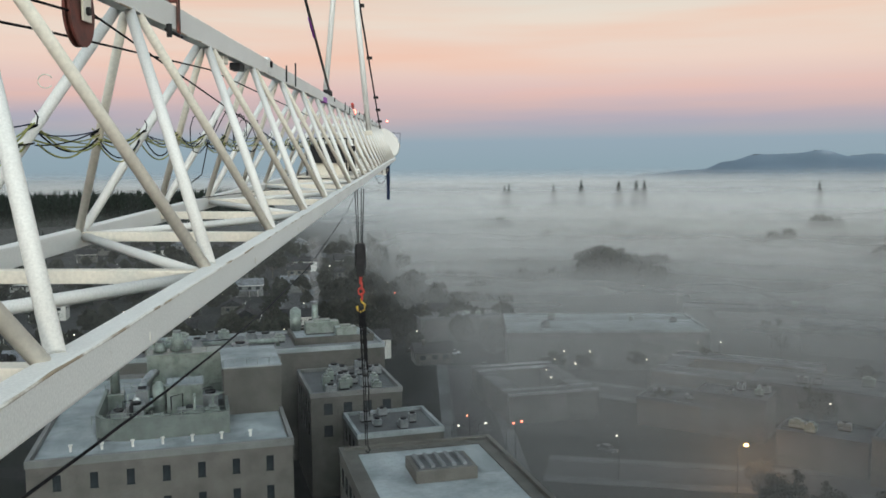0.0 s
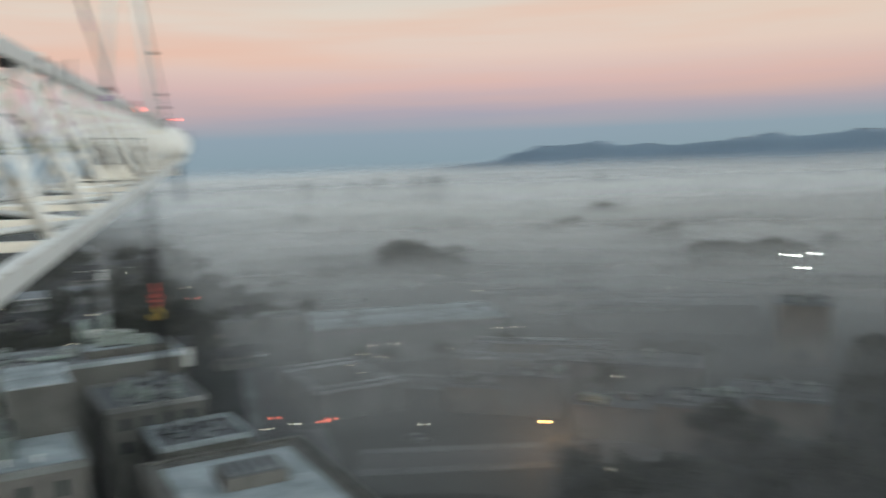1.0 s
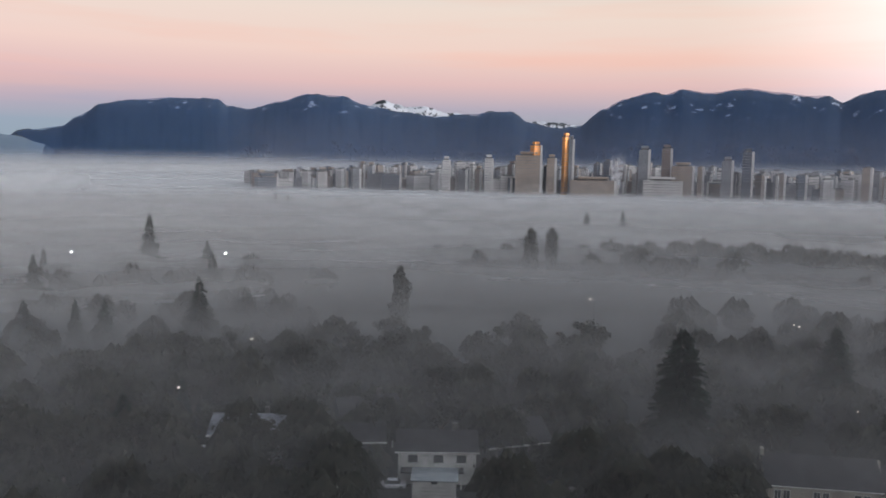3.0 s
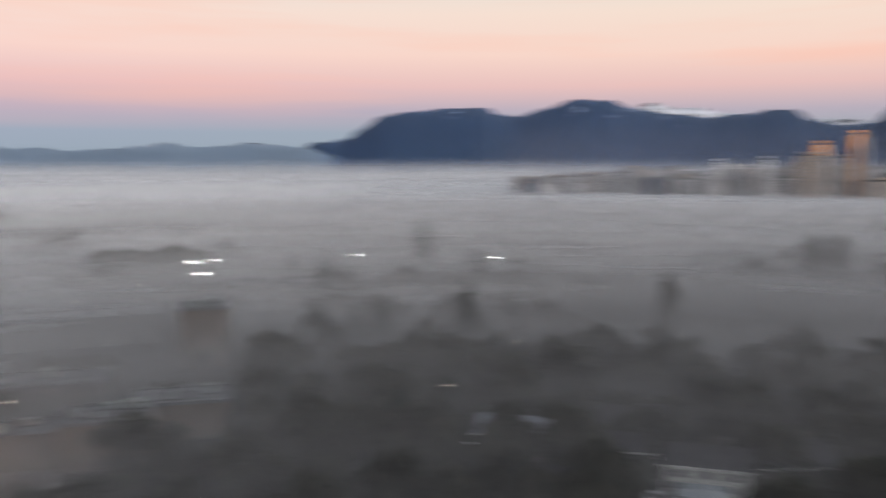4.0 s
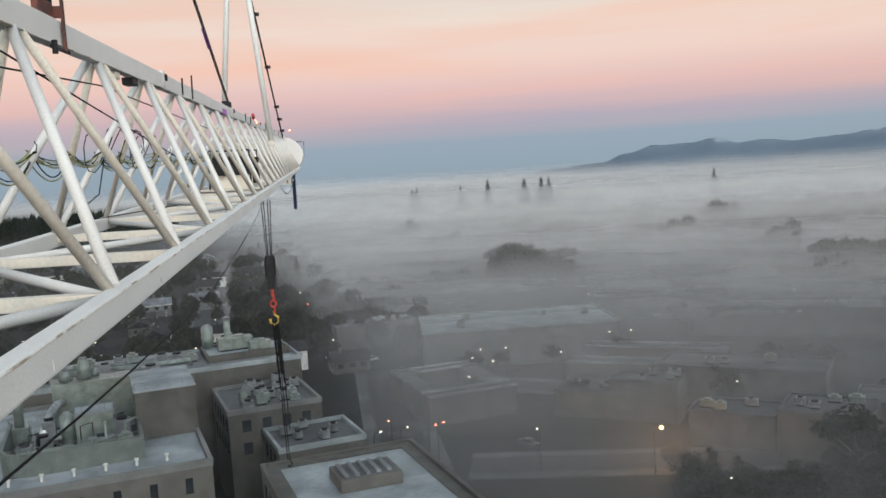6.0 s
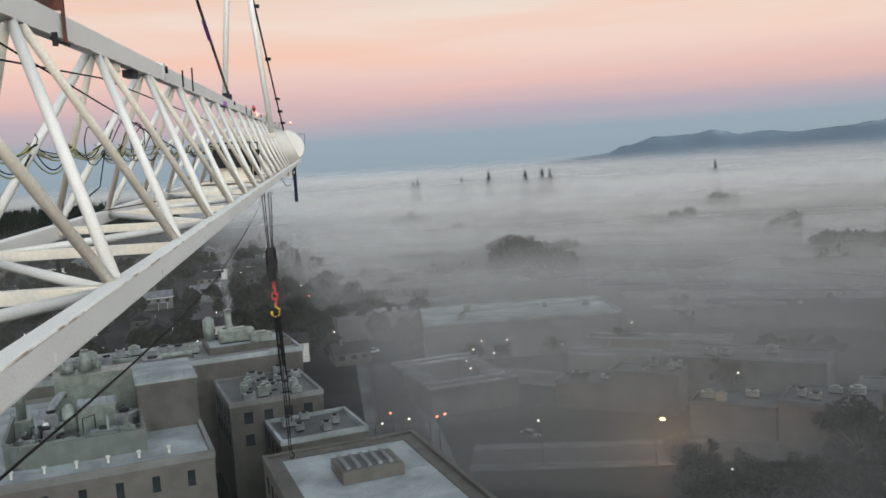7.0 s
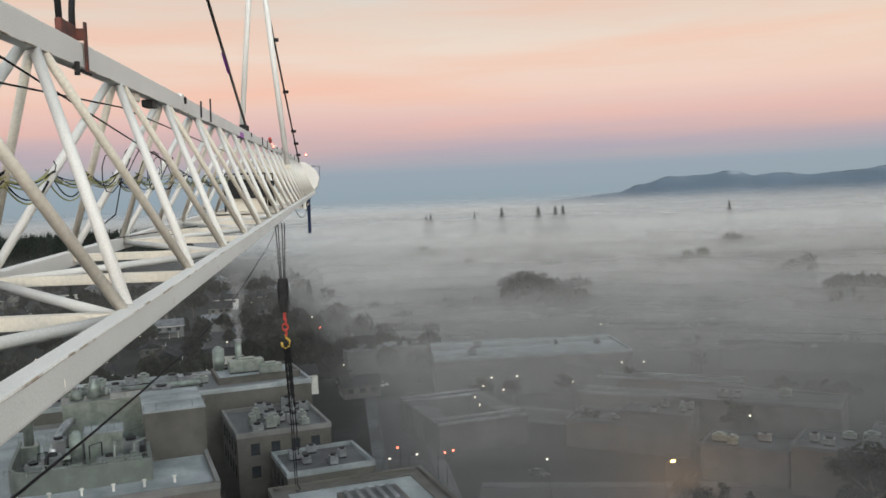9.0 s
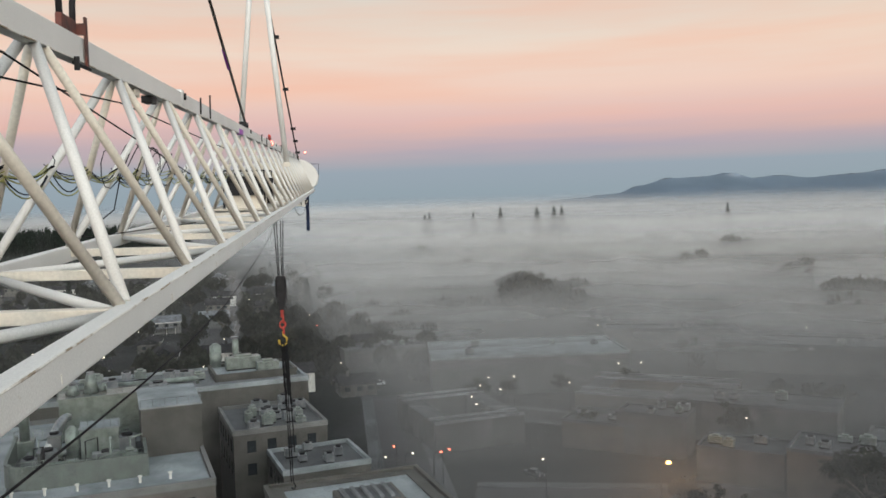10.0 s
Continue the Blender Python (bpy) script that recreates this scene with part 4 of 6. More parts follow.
def flat_block(label, cx, cy, w, d, turn, top, wall=WALL_GREY, roof=ROOF_GREY, windows=(0, 0, 0), parapet=0.7, band=None, name="flat_roofed_building"):
    """A flat-roofed building with parapet and windows: storeys, spacing, size."""
    b = thing(name, label, "building", pose(cx, cy, 0, 0, 0, turn))
    part("wall", box(-w / 2, w / 2, -d / 2, d / 2, -0.3, top, 0.06), wall, b)
    part("roof", box(-w / 2 + 0.45, w / 2 - 0.45, -d / 2 + 0.45, d / 2 - 0.45, top - 0.05, top + 0.15), roof, b)
    bm = bmesh.new()
    for x0, x1, y0, y1 in ((-w / 2 - 0.1, w / 2 + 0.1, -d / 2 - 0.1, -d / 2 + 0.4), (-w / 2 - 0.1, w / 2 + 0.1, d / 2 - 0.4, d / 2 + 0.1),
                           (-w / 2 - 0.1, -w / 2 + 0.4, -d / 2 + 0.4, d / 2 - 0.4), (w / 2 - 0.4, w / 2 + 0.1, -d / 2 + 0.4, d / 2 - 0.4)):
        add_box(bm, x0, x1, y0, y1, top - 0.1, top + parapet)
    part("parapet", bm, band or wall, b)
    storeys, step, size = windows
    for s in range(storeys):
        z = top - 2.0 - s * 3.6
        if z < 1:
            break
        for side in range(4):
            run = w if side % 2 == 0 else d
            off = d / 2 if side % 2 == 0 else w / 2
            for i in range(int((run - 2) / step)):
                u = -run / 2 + 1.2 + step * (i + 0.5)
                m = pose(0, 0, 0, 0, 0, 90 * side) @ Matrix.Translation((u, -off - 0.02, z)) @ Matrix.Diagonal((size, 1, 1.7, 1))
                share("window", PANE_MESH, b, m)
    return b


def roof_unit(x, y, z, w, d, h, turn, kind=0):
    label = ("pale sheet-metal air handling unit on the roof", "grey rooftop ventilation unit with a round fan", "upright pale metal exhaust tank on the roof")[kind]
    u = thing("roof_unit", label, "roof unit", pose(x, y, z, 0, 0, turn), "rooftop plant")
    if kind == 2:
        tank = part("tank", tube((0, 0, 0), (0, 0, h), w / 2, seg=18), METAL_PALE, u, "", True)
        part("cap", tube((0, 0, h), (0, 0, h + 0.5), w / 2.2, w / 5, seg=18), METAL_PALE, tank)
        for f in (0.3, 0.7):
            part("band", tube((0, 0, h * f), (0, 0, h * f + 0.08), w / 2 + 0.04, seg=18), METAL_GREY, tank)
        return u
    casing = part("casing", box(-w / 2, w / 2, -d / 2, d / 2, 0.25, h, 0.05), METAL_PALE if kind == 0 else METAL_GREY, u)
    part("skid", box(-w / 2 + 0.1, w / 2 - 0.1, -d / 2 + 0.1, d / 2 - 0.1, 0, 0.27), STEEL_DARK, u)
    bm = bmesh.new()
    for i in range(5):
        add_box(bm, -w / 2 + 0.2, w / 2 - 0.2, -d / 2 - 0.05, -d / 2 + 0.02, 0.4 + i * (h - 0.6) / 5, 0.4 + i * (h - 0.6) / 5 + 0.06)
    part("louvre", bm, METAL_GREY, casing)
    if kind == 1:
        part("fan", tube((0, 0, h - 0.02), (0, 0, h + 0.3), min(w, d) * 0.35, seg=16), STEEL_DARK, casing)
    else:
        part("hood", box(-w / 4, w / 4, -d / 3, d / 3, h, h + 0.35, 0.04), METAL_PALE, casing)
    return u


def duct(points, r, z):
    return tagged(part("air_duct", pipe([(x, y, z + h) for x, y, h in points], r, 10), METAL_PALE, smooth=True), "pale round air duct running over the flat roof", "air duct", "rooftop plant")


# ---- the hospital wings below the jib ----
TURN = 13.6
flat_block("wide grey hospital wing with a frosted pale roof", -33.4, 117.9, 29.3, 41, TURN, 20, WALL_TAN, ROOF_PALE, (2, 3.9, 0.85), 0.75, WALL_GREY)


def on_front(u, v):
    p = pose(-33.4, 117.9, 0, 0, 0, TURN) @ Vector((u, v, 0))
    return p.x, p.y


def on_deck(u, v):
    return on_front(u + 2.0, v * 1.25 - 7.0)


def deck(label, u, v, w, d, z0, z1, wall, roof=None, rail=True):
    x, y = on_front(u, v)
    b = thing("plant_room", label, "plant room", pose(x, y, z0, 0, 0, TURN))
    part("wall", box(-w / 2, w / 2, -d / 2, d / 2, 0, z1 - z0, 0.05), wall, b)
    part("roof", box(-w / 2 - 0.15, w / 2 + 0.15, -d / 2 - 0.15, d / 2 + 0.15, z1 - z0, z1 - z0 + 0.25, 0.03), roof or ROOF_PALE, b)
    n = int(w / 1.1)
    for i in range(n):
        part("rib", box(-w / 2 + (i + 0.5) * w / n - 0.05, -w / 2 + (i + 0.5) * w / n + 0.05, -d / 2 - 0.06, -d / 2, 0.1, z1 - z0 - 0.1), wall, b)
    if rail:
        bm = bmesh.new()
        for i in range(6):
            add_box(bm, -w / 2 + i * w / 5 - 0.04, -w / 2 + i * w / 5 + 0.04, -d / 2 + 0.1, -d / 2 + 0.18, z1 - z0 + 0.25, z1 - z0 + 1.2)
        add_box(bm, -w / 2, w / 2, -d / 2 + 0.1, -d / 2 + 0.16, z1 - z0 + 1.15, z1 - z0 + 1.22)
        part("railing", bm, METAL_GREY, b)
    return b


SCREEN_GREEN = surface("grey_green_cladding", (0.15, 0.17, 0.158), (0.10, 0.115, 0.106), 0.5, 8, 0.6, 0.2)
SILVER = surface("bright_duct_metal", (0.5, 0.51, 0.51), (0.3, 0.31, 0.31), 1.2, 12, 0.3, 0.8)
SCREEN = thing("roof_screen", "dark sunken plant deck enclosed by low grey screen walls", "roof screen", pose(*on_front(-0.4, -6.0), 20.15, 0, 0, TURN))
part("floor", box(-7.6, 7.6, -7.5, 8.5, 0, 0.12), ROOF_DARK, SCREEN)
for x0, x1, y0, y1 in ((-4, 8, -8, -7.6), (-8, -7.6, -4, 8.6), (7.6, 8, -7.6, 8.6)):
    part("screen_wall", box(x0, x1, y0, y1, 0, 2.7, 0.03), SCREEN_GREEN, SCREEN)
# the rounded corner of the screen
bm, cols = bmesh.new(), []
for i in range(9):
    a = radians(180 + 90 * i / 8)
    cols.append([bm.verts.new((-4 + math.cos(a) * r, -4 + math.sin(a) * r, z)) for r, z in ((4.0, 0), (4.0, 2.7), (3.6, 2.7), (3.6, 0))])
for a, b in zip(cols, cols[1:]):
    for i in range(4):
        bm.faces.new((a[i], b[i], b[(i + 1) % 4], a[(i + 1) % 4]))
bmesh.ops.recalc_face_normals(bm, faces=bm.faces)
part("screen_wall", bm, SCREEN_GREEN, SCREEN)
for i in range(11):
    if i > 2:
        part("screen_post", box(-7.9 + i * 1.56, -7.8 + i * 1.56, -8.06, -8.0, 0, 2.75), SCREEN_GREEN, SCREEN)
deck("pale grey metal-clad plant room on the hospital roof", 2.0, 9.1, 10.4, 4.2, 20.3, 26.0, METAL_PALE, METAL_PALE)
deck("tall brown stair tower with a frosted roof", 10.9, 0.7, 7.5, 13.2, 20.1, 26.4, WALL_BROWN, ROOF_PALE)
deck("small white ribbed plant room", 2.1, -1.0, 4.6, 4.4, 20.3, 23.9, METAL_PALE)
random.seed(11)
for u, v, w, d, h, k in ((-5.4, 4.6, 1.6, 2.2, 3.2, 1), (-6.0, 1.2, 2.2, 2.0, 2.2, 1), (-3.2, 3.4, 1.7, 1.7, 3.8, 2), (3.4, 3.2, 2.0, 2.2, 2.4, 1),
                         (-8.0, 0.0, 1.8, 1.8, 1.8, 1), (-3.0, -2.0, 2.6, 1.6, 1.4, 0), (0.8, 0.2, 3.2, 1.6, 1.5, 1), (3.6, -0.8, 1.8, 1.6, 1.6, 0), (-6.2, -2.6, 2.4, 1.4, 1.5, 0), (1.6, -2.4, 2.0, 1.4, 1.2, 1)):
    roof_unit(*on_deck(u, v), 20.27, w, d, h, TURN, k)
# cone vents on the plant room
for u, w, h, r in ((-6.0, 9.0, 1.3, 1.0), (-3.6, 9.2, 2.6, 1.1), (-2.0, 9.4, 1.2, 0.5)):
    x, y = on_front(u + 4.6, w)
    vent = thing("cone_vent", "pale metal cone vent on the plant room roof", "vent", pose(x, y, 26.4), "rooftop plant")
    part("cone", tube((0, 0, 0), (0, 0, h), r, r * 0.55, 16), METAL_PALE, vent, "", True)
    part("cap", tube((0, 0, h), (0, 0, h + 0.35), r * 0.5, seg=16), METAL_GREY, vent)
# tall exhaust stack, bent bright ducts
x, y = on_front(-7.1, 1.8)
stack = thing("exhaust_stack", "tall pale exhaust stack rising from the plant deck", "exhaust stack", pose(x, y, 20.27, 0, 0, TURN), "rooftop plant")
part("base", box(-1.2, 1.2, -1.2, 1.2, 0, 2.2, 0.1), METAL_PALE, stack)
part("shaft", tube((0, 0, 2.2), (0, 0, 8.6), 0.62, seg=16), METAL_PALE, stack, "", True)
part("hood", tube((0, 0, 5.6), (0, 0, 8.2), 0.9, 0.8, 16), METAL_PALE, stack, "", True)
for k in range(3):
    (x0, y0), (x1, y1) = on_deck(-6.2 + k * 0.5, 3.6 + k), on_deck(-4.8 + k * 0.3, 6.4 + k * 0.4)
    d = part("air_duct", pipe([(x0, y0, 20.3), (x0, y0, 21.8 + k * 0.4), ((x0 + x1) / 2, (y0 + y1) / 2, 23.4 + k * 0.3), (x1, y1, 24.4 + k * 0.2), (x1, y1 + 1.5, 24.5)], 0.5, 10), SILVER, smooth=True)
    tagged(d, "bright bent metal duct rising to the plant room", "air duct", "rooftop plant")
for row in ((-7, -0.8, -2, -0.8), (-6, 2.8, -2, 4.0), (-1, -3.6, 5, -3.6), (-7.0, -4.4, 4.6, -4.4)):
    (x0, y0), (x1, y1) = on_deck(row[0], row[1]), on_deck(row[2], row[3])
    duct([(x0, y0, 0), (x0, y0, 0.9), ((x0 + x1) / 2, (y0 + y1) / 2, 1.0), (x1, y1, 0.9), (x1, y1, 0)], 0.32, 20.3)
random.seed(77)
for i in range(16):
    u, w = random.uniform(-9, 4), random.uniform(-4.5, 7)
    (x0, y0), (x1, y1) = on_deck(u, w), on_deck(u + random.uniform(1, 4) * random.choice((0, 1, 1)), w + random.uniform(1, 3))
    h = random.uniform(0.5, 3.2)
    p = part("pipework", pipe([(x0, y0, 20.27), (x0, y0, 20.27 + h), (x1, y1, 20.27 + h), (x1, y1, 20.27)], random.uniform(0.08, 0.2), 7), random.choice((METAL_PALE, METAL_GREY, STEEL_DARK)), smooth=True)
    tagged(p, "bent metal pipe among the rooftop plant", "pipe", "rooftop plant")
for v0 in (-7.9, 8.2):
    bm = bmesh.new()
    for i in range(15):
        add_box(bm, -8 + i * 1.14 - 0.04, -8 + i * 1.14 + 0.04, v0 - 0.04, v0 + 0.04, 2.3, 3.4)
    add_box(bm, -8, 8, v0 - 0.03, v0 + 0.03, 3.34, 3.4)
    add_box(bm, -8, 8, v0 - 0.03, v0 + 0.03, 2.85, 2.9)
    part("guard_rail", bm, METAL_PALE, SCREEN)
for i in range(7):
    x, y = on_front(-10.5 + i * 3.4, -16.4)
    v = thing("roof_vent", "short white vent pipe on the frosted roof", "vent", pose(x, y, 20.15), "roof vents")
    part("stub", tube((0, 0, 0), (0, 0, 0.7), 0.16), WALL_WHITE, v)
    part("cap", tube((0, 0, 0.7), (0, 0, 0.85), 0.26), WALL_WHITE, v)

REAR = (-33.6, 161.8, 14)
flat_block("long grey rear hospital wing with pipework on the roof", *REAR[:2], 54, 18.8, REAR[2], 20, WALL_BROWN, ROOF_GREY, (0, 0, 0), 0.7, ROOF_PALE)


def on_rear(u, v, z=20.15):
    p = pose(*REAR[:2], 0, 0, 0, REAR[2]) @ Vector((u, v, z))
    return p.x, p.y, z


rack = thing("pipe_rack", "dark pipe rack lying along the rear roof", "pipe rack", pose(*on_rear(-12, 1), 0, 0, REAR[2]), "rooftop plant")
for i in range(6):
    part("pipe", tube((-8, -4 + i * 1.3, 0.5), (10, -4 + i * 1.3, 0.5), 0.22, seg=8), (STEEL_DARK, METAL_GREY)[i % 2], rack, "", True)
for i in range(5):
    part("cradle", box(-7 + i * 4, -6.8 + i * 4, -4.6, 3.2, 0, 0.45), METAL_GREY, rack)
flat_block("raised rear roof block with pale sides", *on_rear(18.5, 1.5)[:2], 15, 11, REAR[2], 20.9, WALL_BROWN, ROOF_PALE, (0, 0, 0), 0.6)
flat_block("narrow dark mid wing crowded with roof plant", -11.2, 146.6, 15, 18, 14, 16.5, WALL_BROWN, ROOF_DARK, (2, 3.2, 1.4), 0.7, WALL_GREY)
flat_block("low square hospital block with a pale roof rim", -3.3, 133.0, 13.2, 12.4, 14.5, 13.0, WALL_BROWN, ROOF_DARK, (2, 3.0, 1.4), 0.7, ROOF_PALE)
NEARB = flat_block("nearer brown block with a wide pale roof rim", 3.1, 87.0, 18, 26, 12.5, 20, WALL_BROWN, ROOF_PALE, (3, 2.8, 1.3), 0.6, WALL_BROWN)
rim = bmesh.new()
for x0, x1, y0, y1 in ((-8.5, 8.5, -12.5, -11.2), (-8.5, 8.5, 11.2, 12.5), (-8.5, -7.2, -11.2, 11.2), (7.2, 8.5, -11.2, 11.2)):
    add_box(rim, x0, x1, y0, y1, 20.1, 20.3)
part("roof_border", rim, WALL_BROWN, NEARB)
well = thing("roof_well", "tan raised plant enclosure on the pale roof", "roof enclosure", pose(3.0, 90.0, 20.15, 0, 0, 12.5))
part("enclosure", box(-3.4, 3.2, -2.8, 2.6, 0, 1.3, 0.05), WALL_TAN, well)
part("cover", box(-3.0, 2.8, -2.4, 2.2, 1.3, 1.4), ROOF_DARK, well)
for i in range(5):
    part("slat", box(-2.8 + i * 1.15, -2.4 + i * 1.15, -2.2, 2.0, 1.4, 1.65), ROOF_GREY, well)
random.seed(21)
for i in range(18):
    q = pose(-11.2, 146.6, 0, 0, 0, 14) @ Vector((random.uniform(-6, 6), -7.5 + i * 0.88, 0))
    roof_unit(q.x, q.y, 16.65, random.uniform(1.0, 2.2), random.uniform(1.0, 1.8), random.uniform(0.8, 2.0), 14 + random.choice((0, 90)), random.choice((0, 1, 1)))
for i in range(7):
    q = pose(-3.3, 133, 0, 0, 0, 14.5) @ Vector((random.uniform(-5, 4), random.uniform(-4, 5), 0))
    roof_unit(q.x, q.y, 13.15, random.uniform(1.0, 2.0), random.uniform(1.0, 1.6), random.uniform(0.8, 1.6), 14.5, 1)
for i in range(14):
    roof_unit(*on_rear(-24 + i * 2.5, random.uniform(-6.5, 7)), random.uniform(1.5, 3.4), random.uniform(1.4, 2.6), random.uniform(1.0, 2.2), REAR[2], random.choice((0, 1)))
roof_unit(*on_rear(12.5, 7.2, 20.15), 2.2, 2.2, 5.0, REAR[2], 2)
roof_unit(*on_rear(17.0, 2.5, 21.05), 6.5, 3.0, 2.4, REAR[2], 0)
roof_unit(*on_rear(21.0, -1.5, 21.05), 4.0, 2.6, 1.8, REAR[2], 0)
a, b = on_rear(8, -3), on_rear(-14, -2)
duct([(a[0], a[1], 0), (a[0], a[1], 0.9), (b[0], b[1], 1.0), (b[0], b[1], 0)], 0.45, 20.2)
CHIMNEY = on_rear(16.4, 7.6)
chim = thing("boiler_chimney", "tall slim pale metal boiler chimney", "chimney", pose(*CHIMNEY))
part("stack", tube((0, 0, 0), (0, 0, 6.4), 0.7, 0.6, 16), METAL_PALE, chim, "", True)
part("collar", tube((0, 0, 6.0), (0, 0, 6.5), 0.8, seg=16), METAL_GREY, chim)


# ---- campus in the mist ----
def street(a, b, width, label):
    a, b = Vector(a), Vector(b)
    d = (b - a).length
    turn = math.degrees(math.atan2(-(b - a).x, (b - a).y))
    r = thing("road", label, "road", pose(a.x, a.y, 0, 0, 0, turn), kind="structure")
    part("asphalt", box(-width / 2, width / 2, 0, d, 0.02, 0.06), ASPHALT, r)
    for x in (-width / 2 - 0.15, width / 2 + 0.15):
        part("kerb", box(x - 0.15, x + 0.15, 0, d, 0.02, 0.18), ROOF_DARK, r)
    for x in (-width / 2 - 1.6, width / 2 + 1.6):
        part("footway", box(x - 1.2, x + 1.2, 0, d, 0.02, 0.15), CAMPUS_ROOF, r)


street(bearing(-6.5, 112), bearing(-3.4, 232), 9, "wet dark street running into the mist")
street(bearing(-33.0, 158), bearing(-9.0, 150), 8, "cross street between the low buildings")
street(bearing(-36.0, 190), bearing(-9.5, 212), 8, "misty street behind the low buildings")
street(bearing(11.0, 190), bearing(6.0, 640), 8, "dark residential street with parked cars")


def court(label, deg, dist, w, d, turn, top, wing, wall, roof):
    p = bearing(deg, dist)
    b = thing("courtyard_building", label, "building", pose(p.x, p.y, 0, 0, 0, turn))
    for x0, x1, y0, y1 in ((-w / 2, w / 2, -d / 2, -d / 2 + wing), (-w / 2, w / 2, d / 2 - wing, d / 2), (-w / 2, -w / 2 + wing, -d / 2 + wing, d / 2 - wing), (w / 2 - wing, w / 2, -d / 2 + wing, d / 2 - wing)):
        part("wall", box(x0, x1, y0, y1, -0.2, top), wall, b)
        part("roof", box(x0 + 0.3, x1 - 0.3, y0 + 0.3, y1 - 0.3, top, top + 0.12), roof, b)
        for xa, xb, ya, yb in ((x0, x1, y0, y0 + 0.35), (x0, x1, y1 - 0.35, y1)):
            part("parapet", box(xa - 0.05, xb + 0.05, ya - 0.05, yb + 0.05, top, top + 0.5), ROOF_GREY, b)
    part("yard", box(-w / 2 + wing, w / 2 - wing, -d / 2 + wing, d / 2 - wing, 0, 0.1), ROOF_DARK, b)
    return b


court("low courtyard building with light roof rims", -8.0, 192, 20, 28, 12, 6, 4.5, CAMPUS_GREY, ROOF_DARK)
court("dim school block round a yard in the mist", -21.3, 206, 34, 24, -32, 7, 6, CAMPUS_TAN, CAMPUS_ROOF)
for label, deg, dist, w, d, turn, top, wall, roof in (
        ("long pale hall fading into the mist", -12.5, 243, 53, 28, -4, 10, WALL_GREY, ROOF_PALE), ("low flat-roofed school building in mist", -18.8, 182, 22, 12, -34, 5.5, CAMPUS_TAN, CAMPUS_ROOF),
        ("flat building with a low parapet", -32.0, 160, 15, 12, -40, 8, CAMPUS_TAN, ROOF_DARK), ("small roof hut building", -21.0, 178, 14, 8, -36, 8, CAMPUS_GREY, CAMPUS_ROOF),
        ("tan block dim in the mist", -38.0, 232, 12, 14, -38, 15, CAMPUS_TAN, CAMPUS_ROOF), ("low annex with a light roof", -3.0, 272, 26, 12, 12, 7, CAMPUS_GREY, CAMPUS_ROOF),
        ("grey low office block in the mist", -27.0, 192, 34, 14, -38, 8, CAMPUS_GREY, CAMPUS_ROOF), ("low store with a pale roof edge", -36.5, 172, 18, 12, -40, 7, CAMPUS_TAN, ROOF_DARK),
        ("narrow long shed in the mist", -22.0, 300, 44, 10, -20, 7, CAMPUS_GREY, CAMPUS_ROOF), ("small clinic block in the mist", -26.5, 164, 15, 10, -38, 6, CAMPUS_GREY, ROOF_DARK), ("low wide depot in the mist", -30.0, 270, 48, 16, -30, 8, CAMPUS_GREY, CAMPUS_ROOF),
        ("pale hall beside the floodlit field", -43.0, 318, 36, 16, -36, 9, WALL_GREY, CAMPUS_ROOF)):
    p = bearing(deg, dist)
    flat_block(label, p.x, p.y, w, d, turn, top, wall, roof, (0, 0, 0), 0.5, roof)
    random.seed(int(dist))
    for i in range(4):
        q = pose(p.x, p.y, 0, 0, 0, turn) @ Vector((random.uniform(-0.4, 0.4) * w, random.uniform(-0.35, 0.35) * d, 0))
        roof_unit(q.x, q.y, top + 0.15, random.uniform(1.2, 2.6), random.uniform(1.0, 2.0), random.uniform(0.8, 1.8), turn, random.choice((0, 1)))


# ---- city ----
def tower(label, deg, dist, w, d, top, wall, turn, crown=0):
    p = bearing(deg, dist)
    t = thing("city_tower", label, "tower block", pose(p.x, p.y, 0, 0, 0, turn), "city towers")
    part("wall", box(-w / 2, w / 2, -d / 2, d / 2, -0.5, top), wall, t)
    bm = bmesh.new()
    for s in range(max(1, int(top / 3.4))):
        add_box(bm, -w / 2 - 0.5, w / 2 + 0.5, -d / 2 - 0.5, d / 2 + 0.5, s * 3.4 + 2.0, s * 3.4 + 2.6)
    part("balcony_bands", bm, CITY_GREY, t)
    top_box = part("roof_box", box(-w / 4, w / 4, -d / 4, d / 4, top, top + 2.0), WALL_GREY, t)
    if crown == 1:
        part("crown", box(-w / 3, w / 3, -d / 3, d / 3, top + 2.0, top + 5.0, 0.4), wall, top_box)
    part("corner_strip", box(w / 2 - 2.2, w / 2 + 0.7, -d / 2 - 0.7, -d / 2 + 1.0, 0, top + 0.5), CITY_PALE, t)
    return t


